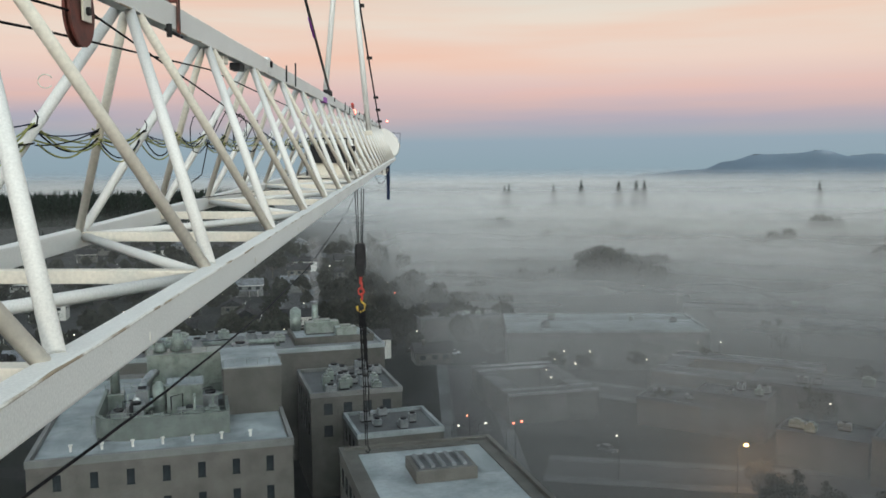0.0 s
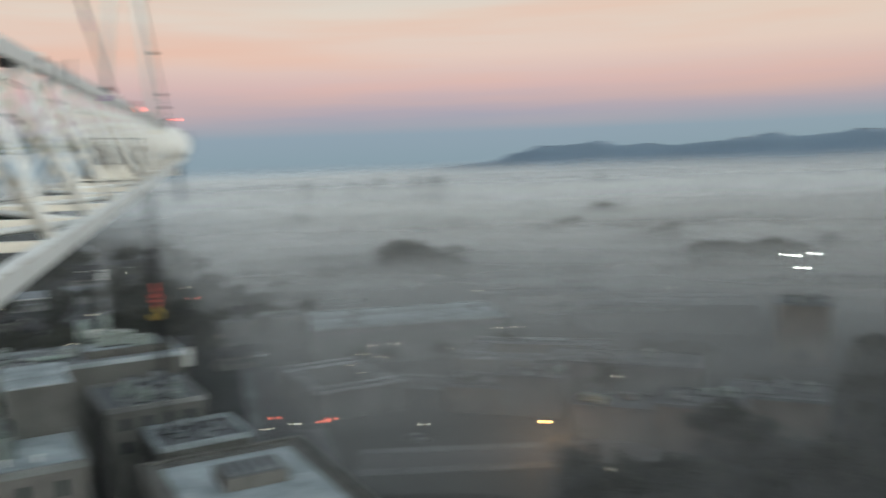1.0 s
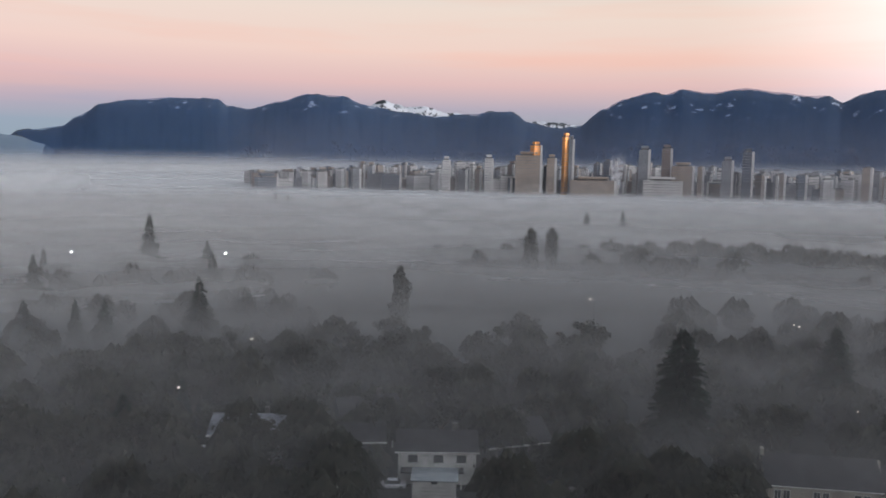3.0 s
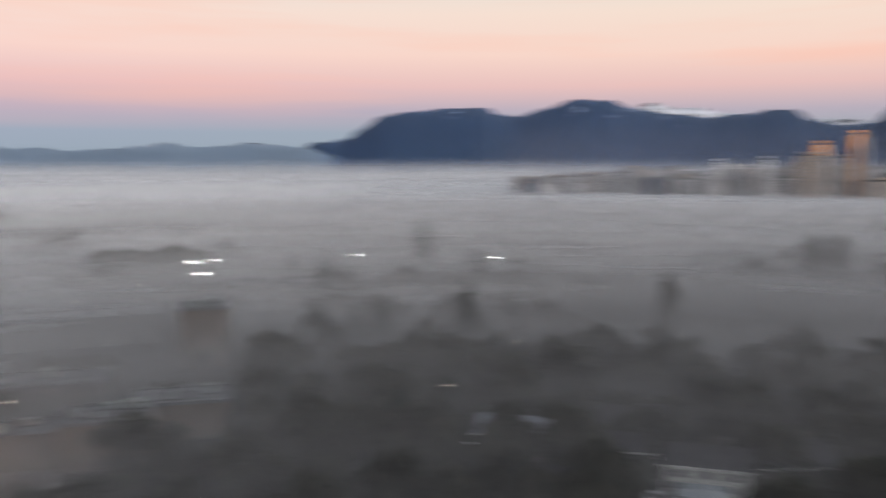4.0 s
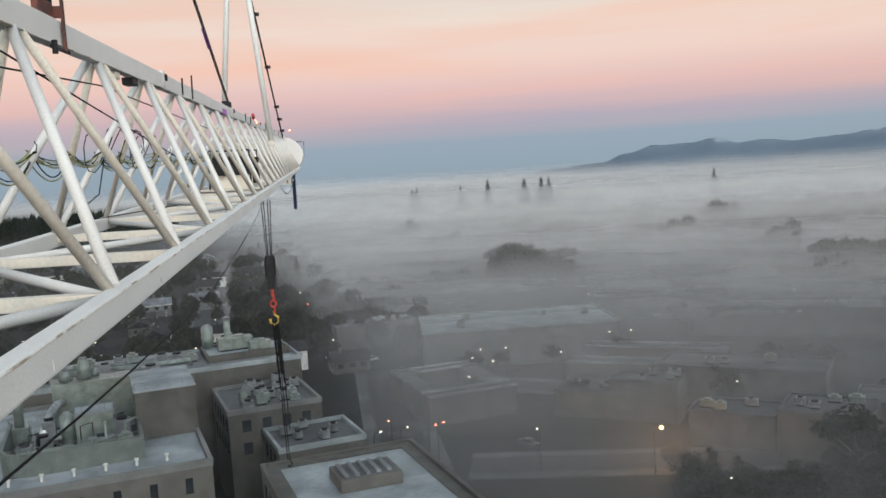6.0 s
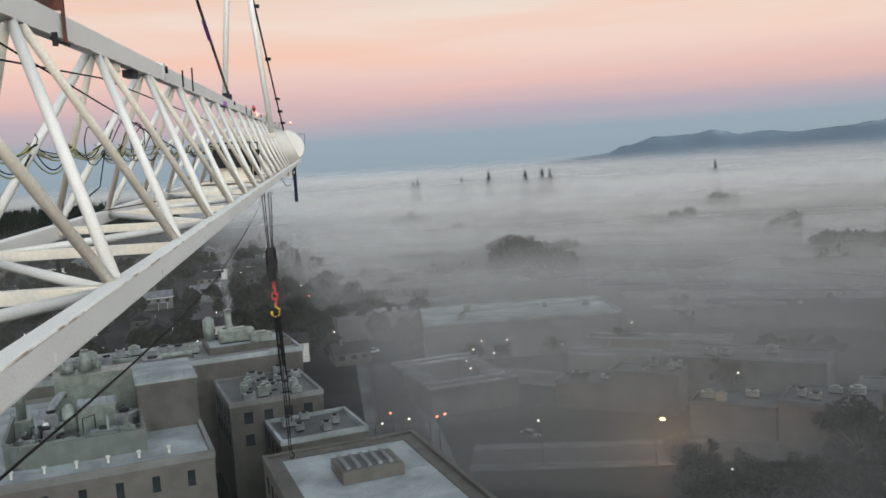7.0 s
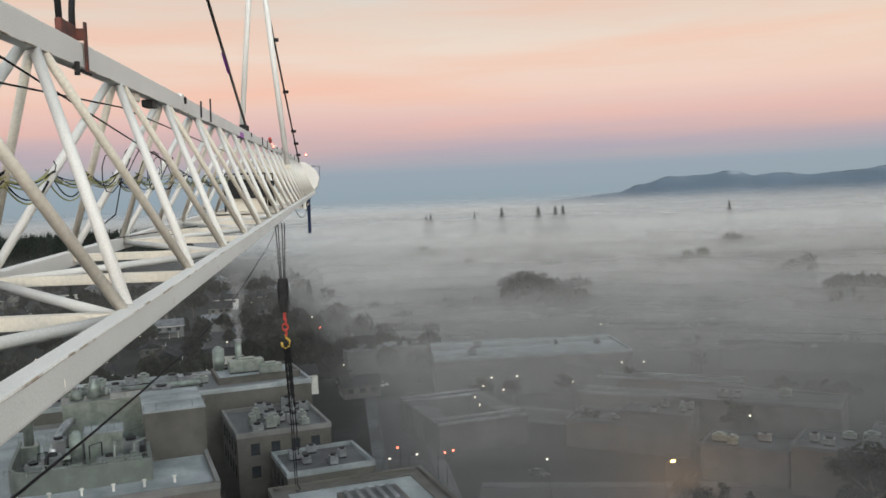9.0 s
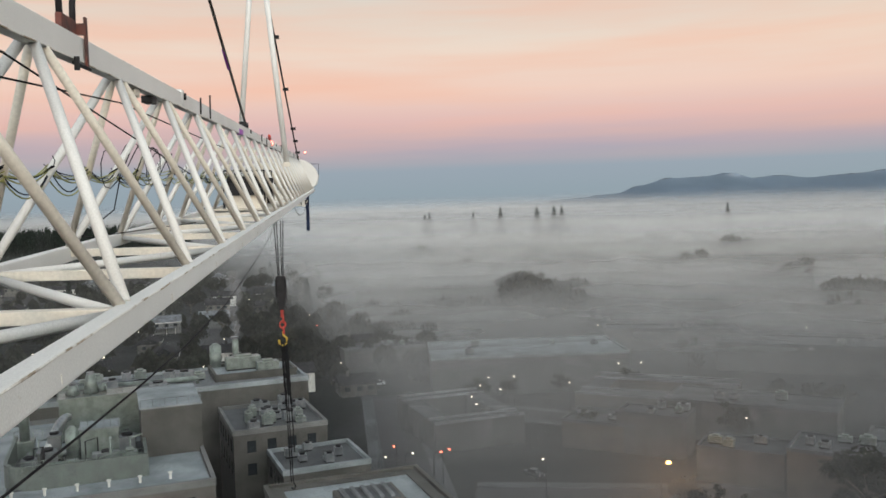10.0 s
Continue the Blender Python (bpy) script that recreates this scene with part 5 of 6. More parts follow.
# the low sun's gold is put into this wall colour
GOLD_LIT_WALL = surface("gold_lit_wall", (0.72, 0.36, 0.13), (0.55, 0.26, 0.09), 0.1, 2, 0.4, 0.85, bump=0.0)
TOWER_WALLS = (CITY_GREY, CITY_TAN, CITY_PALE, CITY_BROWN, CITY_GLASS)
TOWER_WORDS = ("grey concrete apartment tower above the mist", "tan apartment tower above the mist", "white apartment tower above the mist", "brown brick tower above the mist", "glassy grey office tower above the mist")
random.seed(8)
for i in range(380):
    deg = -58.6 - 47 * (i + random.random()) / 380
    mid = math.exp(-((deg + 82.0) / 9.0) ** 2)
    dist = random.uniform(1165, 1340)
    low = random.random() < 0.36
    cluster = max(0.0, 0.5 + 1.1 * noise.noise(Vector((deg * 0.45, 4.2, 0))))
    rise = min(1.0, (-58.0 - deg) / 9.0)
    top = random.uniform(22, 33) if low else 28 + rise * (6 + 18 * random.random() * cluster + mid * (4 + 16 * random.random() ** 2.0))
    w, d = (random.uniform(18, 40), random.uniform(12, 22)) if low else (random.uniform(6, 13), random.uniform(7, 12))
    k = random.choice((0, 0, 1, 2, 2, 3, 4))
    tower(TOWER_WORDS[k], deg, dist, w, d, top, TOWER_WALLS[k], deg + random.uniform(-45, 45), random.choice((0, 0, 0, 1)))
for label, deg, w, top, wall in (("stout tan tower with stepped shoulders", -76.6, 34, 60, CITY_TAN), ("tan tower top with a gold-lit cap", -77.05, 13, 73, GOLD_LIT_WALL), ("slim tan shoulder tower beside the stout one", -78.1, 12, 57, CITY_TAN), ("slim tower shining gold in the low sun", -79.0, 9, 85, GOLD_LIT_WALL),
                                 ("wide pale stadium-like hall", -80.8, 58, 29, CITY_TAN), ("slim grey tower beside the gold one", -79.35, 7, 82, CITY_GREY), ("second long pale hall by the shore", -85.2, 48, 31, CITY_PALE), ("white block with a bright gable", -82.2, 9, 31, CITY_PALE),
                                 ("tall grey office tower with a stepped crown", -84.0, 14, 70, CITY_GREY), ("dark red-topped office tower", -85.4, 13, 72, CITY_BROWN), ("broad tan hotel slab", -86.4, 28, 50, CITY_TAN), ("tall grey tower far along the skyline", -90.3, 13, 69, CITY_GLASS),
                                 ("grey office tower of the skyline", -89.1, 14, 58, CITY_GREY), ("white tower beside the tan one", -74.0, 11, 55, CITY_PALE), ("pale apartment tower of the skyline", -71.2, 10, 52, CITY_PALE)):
    tower(label, deg, 1150, w, w * 0.6, top, wall, deg + (44.5 if wall == GOLD_LIT_WALL else 0), 1)

# far town on the lower slopes
bm = bmesh.new()
random.seed(31)
for i in range(700):
    deg = random.uniform(-97, -52)
    u = random.uniform(0.10, 0.27)
    crest = 52 + 3700 * math.tan(radians(ridge(MAIN, deg)))
    d = 3700 - 500 * (1 - u) ** 1.2 - 12
    c = bearing(deg, d, crest * u ** 0.75)
    if noise.noise(Vector((deg * 0.5, u * 3, 0))) < -0.05:
        continue
    w = random.uniform(1.5, 7.0)
    add_box(bm, c.x - w, c.x + w, c.y - 3, c.y + 3, c.z - 8, c.z + random.uniform(0.2, 1.0))
tagged(part("far_town", bm, WALL_GREY), "pale specks of far houses on the mountain's foot", "town", kind="stuff")


# ---- houses ----
def framed_window(x, z, wide, tall, y, parent):
    w = part("window", box(x - wide / 2, x + wide / 2, y - 0.05, y, z, z + tall), PANE, parent)
    for a0, a1, b0, b1 in ((x - wide / 2 - 0.09, x - wide / 2, z, z + tall), (x + wide / 2, x + wide / 2 + 0.09, z, z + tall), (x - wide / 2 - 0.09, x + wide / 2 + 0.09, z + tall, z + tall + 0.1), (x - wide / 2 - 0.14, x + wide / 2 + 0.14, z - 0.12, z)):
        part("window_frame", box(a0, a1, y - 0.09, y, b0, b1), WALL_WHITE, w)
    part("mullion", box(x - 0.03, x + 0.03, y - 0.08, y - 0.05, z, z + tall), WALL_WHITE, w)


def cream_house(w, d, eave, rise, label, gable_front, m):
    """A two-storey stucco house; the ridge runs along the front, or the gable faces it."""
    h = thing("house", label, "house", m, "houses")
    part("wall", box(-w / 2, w / 2, -d / 2, d / 2, -0.2, eave), WALL_CREAM, h)
    o = 0.45
    if gable_front:
        bm = bmesh.new()
        for y in (-d / 2, d / 2):
            bm.faces.new([bm.verts.new(q) for q in ((-w / 2, y, eave), (w / 2, y, eave), (0, y, eave + rise))])
        part("gable_wall", bm, WALL_CREAM, h)
        slopes = [[(sx * (w / 2 + o), -d / 2 - o, eave - rise * o * 2 / w), (sx * (w / 2 + o), d / 2 + o, eave - rise * o * 2 / w), (0, d / 2 + o, eave + rise), (0, -d / 2 - o, eave + rise)] for sx in (-1, 1)]
    else:
        slopes = [[(-w / 2 - o, sy * (d / 2 + o), eave - rise * o * 2 / d), (w / 2 + o, sy * (d / 2 + o), eave - rise * o * 2 / d), (w / 2 + o, 0, eave + rise), (-w / 2 - o, 0, eave + rise)] for sy in (-1, 1)]
        bm = bmesh.new()
        for x in (-w / 2, w / 2):
            bm.faces.new([bm.verts.new(q) for q in ((x, -d / 2, eave), (x, d / 2, eave), (x, 0, eave + rise))])
        part("gable_wall", bm, WALL_CREAM, h)
    for quad in slopes:
        bm = bmesh.new()
        low = [bm.verts.new(q) for q in quad]
        high = [bm.verts.new((q[0], q[1], q[2] + 0.16)) for q in quad]
        for f in (low[::-1], high) + tuple((low[i], low[(i + 1) % 4], high[(i + 1) % 4], high[i]) for i in range(4)):
            bm.faces.new(f)
        bmesh.ops.recalc_face_normals(bm, faces=bm.faces)
        part("roof_slope", bm, SHINGLE, h)
    xs = (-1.1, 1.1) if gable_front else (-w * 0.41, -w * 0.33, -w * 0.06, w * 0.02, w * 0.3, w * 0.38)
    for x in xs:
        framed_window(x, 3.7, 0.85 if not gable_front else 1.0, 1.25, -d / 2, h)
        if abs(x) > 0.5 and not gable_front:
            framed_window(x, 0.9, 0.85, 1.3, -d / 2, h)
    part("gutter", box(-w / 2 - 0.3, w / 2 + 0.3, -d / 2 - o - 0.1, -d / 2 - o + 0.02, eave - 0.3, eave - 0.18), WALL_WHITE, h) if not gable_front else part("entrance_canopy", box(-1.6, 1.6, -d / 2 - 1.2, -d / 2, 2.5, 2.75, 0.04), SHINGLE, h)
    part("chimney", box(-w / 2 - 0.5, -w / 2, -0.5, 0.5, 0, eave + rise + 0.8, 0.03), WALL_CREAM, h)
    return h


def garage(m):
    g = thing("garage", "small white garage with a pale flat roof", "garage", m)
    part("wall", box(-3.4, 3.4, -3, 3, -0.1, 2.7), WALL_WHITE, g)
    part("roof", box(-3.7, 3.7, -3.3, 3.3, 2.7, 2.88, 0.03), ROOF_PALE, g)
    door = part("garage_door", box(-2.5, 2.5, -3.06, -3, 0, 2.2), WALL_WHITE, g)
    for z in (0.55, 1.1, 1.65):
        part("door_rib", box(-2.5, 2.5, -3.08, -3.06, z - 0.02, z + 0.02), METAL_GREY, door)
    part("window", box(-0.5, 0.5, -3.05, -3.0, 2.28, 2.6), PANE, g)


def house_model(w, d, eave, rise, wall, roof, label):
    h = thing("house", label, "house", None, "houses")
    part("wall", box(-w / 2, w / 2, -d / 2, d / 2, -0.2, eave), wall, h)
    bm = bmesh.new()
    v = [bm.verts.new(p) for p in ((-w / 2 - 0.5, -d / 2 - 0.5, eave - 0.15), (w / 2 + 0.5, -d / 2 - 0.5, eave - 0.15), (w / 2 + 0.5, d / 2 + 0.5, eave - 0.15), (-w / 2 - 0.5, d / 2 + 0.5, eave - 0.15),
                                   (-w / 2 - 0.5, 0, eave + rise), (w / 2 + 0.5, 0, eave + rise))]
    for f in ((0, 1, 5, 4), (2, 3, 4, 5), (0, 4, 3), (1, 2, 5), (3, 2, 1, 0)):
        bm.faces.new([v[i] for i in f])
    bmesh.ops.recalc_face_normals(bm, faces=bm.faces)
    part("roof", bm, roof, h)
    part("fascia", box(-w / 2 - 0.55, w / 2 + 0.55, -d / 2 - 0.58, -d / 2 - 0.48, eave - 0.32, eave - 0.08), WALL_WHITE, h)
    part("chimney", box(w / 5, w / 5 + 0.8, 0.5, 1.3, eave, eave + rise + 0.9, 0.03), WALL_BROWN, h)
    porch = part("porch_roof", box(-w / 2 + 0.5, w / 2 - 2, -d / 2 - 2.2, -d / 2, 2.6, 2.85, 0.03), roof, h)
    for x in (-w / 2 + 0.8, 0, w / 2 - 2.4):
        part("porch_post", box(x - 0.1, x + 0.1, -d / 2 - 2.1, -d / 2 - 1.9, 0, 2.6), WALL_WHITE, porch)
    part("door", box(-0.5, 0.5, -d / 2 - 0.06, -d / 2, 0.1, 2.2), WALL_BROWN, h)
    for side in (0, 2):
        for x in (-w / 3.2, 0.2, w / 3.2):
            share("window", PANE_MESH, h, pose(0, 0, 0, 0, 0, 90 * side) @ Matrix.Translation((x, -d / 2 - 0.03, eave - 1.3)) @ Matrix.Diagonal((1.5, 1, 1.1, 1)))
    for side in (1, 3):
        for y in (-d / 5, d / 5):
            share("window", PANE_MESH, h, pose(0, 0, 0, 0, 0, 90 * side) @ Matrix.Translation((y, -w / 2 - 0.03, eave - 1.4)) @ Matrix.Diagonal((1.2, 1, 1.1, 1)))
    return h


SHINGLE = surface("dark_wet_shingles", (0.032, 0.031, 0.034), (0.018, 0.018, 0.020), 0.5, 6, 0.85, gloss=0.12)
WALL_CREAM = surface("cream_stucco", (0.36, 0.33, 0.26), (0.27, 0.245, 0.195), 0.4, 6, 0.85)
ROOF_FROST = surface("frosted_shingles", (0.17, 0.18, 0.2), (0.08, 0.083, 0.09), 0.35, 5, 0.8)
HOUSES = [house_model(12.5, 8.5, 5.6, 2.2, WALL_WHITE, SHINGLE, "white two-storey house with a dark shingle roof"), house_model(11, 9, 5.2, 3.0, WALL_TAN, SHINGLE, "tan family house with a steep dark roof"),
          house_model(10, 8, 3.4, 2.2, WALL_BROWN, SHINGLE, "small brown bungalow with a dark roof"), house_model(12, 9, 5.0, 2.4, WALL_GREY, ROOF_FROST, "grey house with a frosted pale roof")]
HOME = [(-71.0, 139), (-95.4, 138), (-79.6, 117), (-58.5, 151)]
first = [pose(*bearing(*HOME[0]).xy, 0, 0, 0, -70), pose(*bearing(-75.9, 145).xy, 0, 0, 0, -50), pose(*bearing(*HOME[2]).xy, 0, 0, 0, -40), pose(*bearing(*HOME[3]).xy, 0, 0, 0, -70)]
for h, m in zip(HOUSES, first):
    h.matrix_basis = m
random.seed(17)
spots = [(-100.4, 143), (-66.2, 158), (-60.3, 127), (-65.4, 150), (-63.0, 132)]
cream_house(15.6, 8.5, 5.9, 3.1, "long cream stucco house with a dark roof", False, pose(*bearing(*HOME[1]).xy, 0, 0, 0, -80))
cream_house(8.0, 9.0, 5.0, 2.6, "cream gable-fronted house with a dark roof", True, pose(*bearing(*spots[0]).xy, 0, 0, 0, -86))
garage(pose(*bearing(-70.9, 132).xy, 0, 0, 0, -72))
for deg, dist in spots[1:]:
    copy_thing(HOUSES[random.choice((1, 2, 2, 0, 1))], pose(*bearing(deg, dist).xy, 0, 0, 0, deg + random.choice((0, 0, 90, 15, -20))))
for row in range(9):
    for i in range(8):
        deg, dist = -0.5 + i * 4.0 + random.uniform(-1, 1), 245 + row * 46 + random.uniform(-9, 9)
        if random.random() < 0.78:
            copy_thing(HOUSES[random.choice((1, 2, 2, 3, 1, 2, 0))], pose(*bearing(deg, dist).xy, 0, 0, 0, random.choice((8, 98, 12, 190))))


# ---- trees ----
def raw(name, verts, faces, material, parent):
    me = bpy.data.meshes.new(name)
    me.from_pydata(verts, [], faces)
    me.materials.append(material)
    ob = new(name, me)
    ob.parent = parent
    return ob


def conifer(height, spread, seed, label, dense=1.0, taper=0.85):
    rng = random.Random(seed)
    t = thing("conifer", label, "conifer tree", None, "conifers")
    part("trunk", tube((0, 0, -0.2), (0, 0, height * 0.96), height * 0.016, 0.03, 7), BARK, t)
    verts, faces = [], []
    tiers = int(height * 1.7 * dense)
    for i in range(tiers):
        u = i / tiers
        z = height * (0.10 + 0.9 * u)
        reach = spread * (1 - u) ** taper * rng.uniform(0.75, 1.12) + 0.12
        for k in range(rng.randint(13, 17)):
            a, r = rng.uniform(0, math.tau), reach * rng.uniform(0.6, 1.1)
            dz, wd = rng.uniform(0.1, 0.34) * r, r * rng.uniform(0.20, 0.34)
            ca, sa = math.cos(a), math.sin(a)
            zz = z + rng.uniform(-0.3, 0.3)
            for f, s, drop in ((0.55, 1.0, 0.35), (0.85, 0.7, 0.75), (1.05, 0.35, 1.1)):
                n = len(verts)
                rr, ww = r * f, wd * s
                verts += [(ca * rr * 0.45, sa * rr * 0.45, zz - dz * drop * 0.4 + 0.15), (ca * rr - sa * ww, sa * rr + ca * ww, zz - dz * drop - 0.25 * rng.random()),
                          (ca * rr * 1.08, sa * rr * 1.08, zz - dz * drop + 0.1), (ca * rr + sa * ww, sa * rr - ca * ww, zz - dz * drop - 0.25 * rng.random())]
                faces += [(n, n + 1, n + 2), (n, n + 2, n + 3)]
    raw("crown", verts, faces, FIR, t)
    return t


def leafy(height, spread, seed, label, dense=1.0):
    rng = random.Random(seed)
    t = thing("broadleaf_tree", label, "tree", None, "broadleaf trees")
    bm = bmesh.new()
    add_tube(bm, (0, 0, -0.2), (0, 0, height * 0.42), height * 0.026, height * 0.016, 7)
    tips = []
    for k in range(9):
        a, el = k * 2.4 + rng.uniform(-0.4, 0.4), rng.uniform(0.5, 1.25)
        p0 = Vector((0, 0, height * rng.uniform(0.26, 0.42)))
        p1 = p0 + Vector((math.cos(a) * math.cos(el), math.sin(a) * math.cos(el), math.sin(el))) * height * rng.uniform(0.28, 0.5)
        add_tube(bm, p0, p1, height * 0.011, height * 0.004, 5)
        tips.append(p1)
        for j in range(2):
            p2 = p1 + Vector((rng.uniform(-1, 1), rng.uniform(-1, 1), rng.uniform(0.1, 1))) * height * 0.13
            add_tube(bm, p0.lerp(p1, 0.7), p2, height * 0.005, height * 0.002, 4)
            tips.append(p2)
    part("trunk", bm, BARK, t)
    verts, faces = [], []
    lobes = []
    for k in range(15):
        q = Vector((rng.gauss(0, 1), rng.gauss(0, 1), rng.gauss(0, 1))).normalized() * rng.random() ** 0.4
        lobes.append((Vector((q.x * spread * 0.38, q.y * spread * 0.38, height * (0.62 + q.z * 0.30))), rng.uniform(0.10, 0.17)))
    for p, size in lobes + [(q, 0.07) for q in tips]:
        for j in range(int(44 * dense)):
            q = Vector((rng.gauss(0, 1), rng.gauss(0, 1), rng.gauss(0, 0.8)))
            c = p + q * min(1, 1.7 / q.length) * height * size * 0.62
            s = rng.uniform(0.26, 0.58) * height / 12
            n = len(verts)
            d1 = Vector((rng.uniform(-1, 1), rng.uniform(-1, 1), rng.uniform(-1, 1))).normalized() * s
            d2 = Vector((rng.uniform(-1, 1), rng.uniform(-1, 1), rng.uniform(-1, 1))).normalized() * s * 0.7
            verts += [tuple(c - d1), tuple(c + d2), tuple(c + d1), tuple(c - d2)]
            faces.append((n, n + 1, n + 2, n + 3))
    raw("crown", verts, faces, TWIGS, t)
    return t


def poplar(height, width, seed, label):
    """A narrow upright tree with its branches close to the stem."""
    rng = random.Random(seed)
    t = thing("poplar", label, "tree", None, "poplars")
    bm = bmesh.new()
    add_tube(bm, (0, 0, -0.2), (0, 0, height * 0.9), height * 0.016, 0.05, 7)
    for k in range(14):
        a, z = k * 2.4, height * rng.uniform(0.16, 0.6)
        add_tube(bm, (0, 0, z), (math.cos(a) * width * 0.36, math.sin(a) * width * 0.36, z + height * rng.uniform(0.14, 0.24)), 0.09, 0.03, 4)
    part("trunk", bm, BARK, t)
    verts, faces = [], []
    for j in range(1900):
        u = rng.random()
        swell = (min(1, u / 0.3) ** 0.6) * (1 - max(0, (u - 0.45) / 0.55) ** 2.2) ** 0.6
        a = rng.uniform(0, math.tau)
        r = width / 2 * swell * rng.random() ** 0.45 * (0.92 + 0.75 * noise.noise(Vector((math.cos(a) * 1.2, math.sin(a) * 1.2, u * 4 + seed))))
        c = Vector((math.cos(a) * r, math.sin(a) * r, height * (0.10 + 0.9 * u)))
        q = rng.uniform(0.25, 0.6)
        d1 = Vector((rng.uniform(-0.6, 0.6), rng.uniform(-0.6, 0.6), rng.uniform(0.4, 1))).normalized() * q * 1.3
        d2 = Vector((rng.uniform(-1, 1), rng.uniform(-1, 1), rng.uniform(-0.4, 0.4))).normalized() * q * 0.7
        n = len(verts)
        verts += [tuple(c - d1), tuple(c + d2), tuple(c + d1), tuple(c - d2)]
        faces.append((n, n + 1, n + 2, n + 3))
    raw("crown", verts, faces, TWIGS, t)
    return t


FIRS = [conifer(20, 4.4, 1, "tall dark fir rising out of the mist"), conifer(17, 5.0, 2, "broad dark fir standing in mist"), conifer(23, 4.2, 3, "slender dark fir above the mist"), conifer(20, 5.6, 4, "very dark dense fir near the houses", 1.7, 0.62)]
LEAFY = [leafy(13, 9, 5, "bare dim tree in the misty dark", 1.0), leafy(11, 10, 6, "wide low tree in the misty dark", 1.2), leafy(15, 9, 7, "tall loose tree with thin twigs", 0.9), leafy(19, 8, 8, "tall round-topped bare tree in mist", 1.3), poplar(21, 6.4, 9, "tall narrow poplar standing in mist")]


def plant(models, k, deg, dist, scale, z=0.0):
    p = bearing(deg, dist)
    models[k].scale = (scale, scale, scale)
    c = copy_thing(models[k], pose(p.x, p.y, z, 0, 0, random.uniform(0, 360)))
    models[k].scale = (1, 1, 1)
    return c


random.seed(23)
FIRS[0].matrix_basis, FIRS[1].matrix_basis = pose(*bearing(-45.6, 305).xy, 0), pose(*bearing(-49.6, 224).xy, 0)
FIRS[2].matrix_basis, FIRS[3].matrix_basis = pose(*bearing(-60.1, 740).xy, 0), pose(*bearing(-96.0, 190).xy, 0)
LEAFY[0].matrix_basis, LEAFY[1].matrix_basis = pose(*bearing(-44.0, 150).xy, 0), pose(*bearing(-47.0, 140).xy, 0)
LEAFY[4].matrix_basis = pose(*bearing(-68.3, 250).xy, 0, 0, 0, 40)
LEAFY[2].matrix_basis, LEAFY[3].matrix_basis = pose(*bearing(-33.6, 140).xy, 0), pose(*bearing(-30.0, 470).xy, 0)
for k, deg, dist, s in ((1, -55.3, 221, 1.3), (0, -52.3, 388, 1.38), (1, -55.8, 372, 1.0), (0, -47.9, 226, 0.85), (1, -45.0, 234, 0.95), (1, -56.1, 323, 1.05), (1, -43.6, 358, 0.95), (0, -46.2, 362, 0.8), (1, -60.9, 693, 1.3), (1, -80.5, 589, 1.15), (0, -82.8, 561, 1.1),
                        (3, -87.0, 150, 1.22), (2, -101.1, 320, 0.8), (2, -11.2, 1000, 1.92), (0, -13.6, 1000, 2.16), (0, -14.7, 1000, 2.16), (2, -15.2, 1000, 1.88), (2, -9.4, 1005, 1.70), (2, -25.6, 1005, 1.80), (2, -6.5, 1000, 1.74), (0, -6.2, 1005, 1.90),
                        (3, -50.6, 150, 0.62), (0, -43.0, 172, 0.6), (0, -54.2, 165, 0.55), (1, -62.5, 330, 0.7)):
    plant(FIRS, k, deg, dist, s)
for k, deg, dist, s in ((4, -76.9, 393, 1.05), (4, -78.3, 402, 1.04), (2, -76.4, 228, 0.85), (2, -81.1, 220, 0.85), (2, -6.0, 690, 1.2),                         (2, -13.3, 650, 1.15), (1, -9.0, 590, 1.2), (0, -39.5, 440, 1.1), (0, -5.0, 640, 1.2)):
    plant(LEAFY, k, deg, dist, s)
# the dark grove below, thinning into the mist
for i in range(190):
    deg, dist = random.uniform(-106, -41), 105 + 115 * random.random() ** 0.9
    if any(abs(deg - a) < 4.0 and -32 < dist - b < 14 for a, b in HOME[:2] + spots[:1]):
        continue
    if deg > -46 and 150 < dist < 262 and random.random() < 0.5:
        continue
    if dist < 150 and random.random() < 0.5:
        continue
    plant(LEAFY, random.choice((0, 0, 1, 1, 2)), deg, dist, random.uniform(0.5, 0.95))
# trees among the houses on the clear side
for i in range(70):
    deg, dist = random.uniform(-1, 34), random.uniform(215, 690)
    if random.random() < 0.25:
        plant(FIRS, random.randrange(3), deg, dist, random.uniform(0.45, 0.8))
    else:
        plant(LEAFY, random.choice((0, 1, 2)), deg, dist, random.uniform(0.55, 1.0))
for i in range(18):
    plant(LEAFY, random.choice((0, 1, 2)), random.uniform(-38, -8), random.choice((182, 216, 222, 262)) + random.uniform(-6, 6), random.uniform(0.4, 0.7))
for i in range(34):
    plant(LEAFY, random.choice((0, 1, 2)), random.uniform(-43, -22.5), random.uniform(122, 143), random.uniform(0.45, 0.72))


def woods(name, label, a0, a1, d0, d1, count, low, high, seed):
    rng = random.Random(seed)
    verts, faces = [], []
    for i in range(count):
        c = bearing(rng.uniform(a0, a1), rng.uniform(d0, d1))
        h = rng.uniform(low, high)
        for j in range(16):
            u = j / 16
            r = h * 0.22 * (1 - u) + 0.4
            a = rng.uniform(0, math.tau)
            n = len(verts)
            verts += [(c.x + math.cos(a) * r, c.y + math.sin(a) * r, h * u), (c.x - math.cos(a) * r, c.y - math.sin(a) * r, h * u - 0.5), (c.x, c.y, h * (u + rng.uniform(0.12, 0.24)))]
            faces.append((n, n + 1, n + 2))
    ob = raw(name, verts, faces, FIR, None)
    return tagged(ob, label, "woods", kind="stuff")


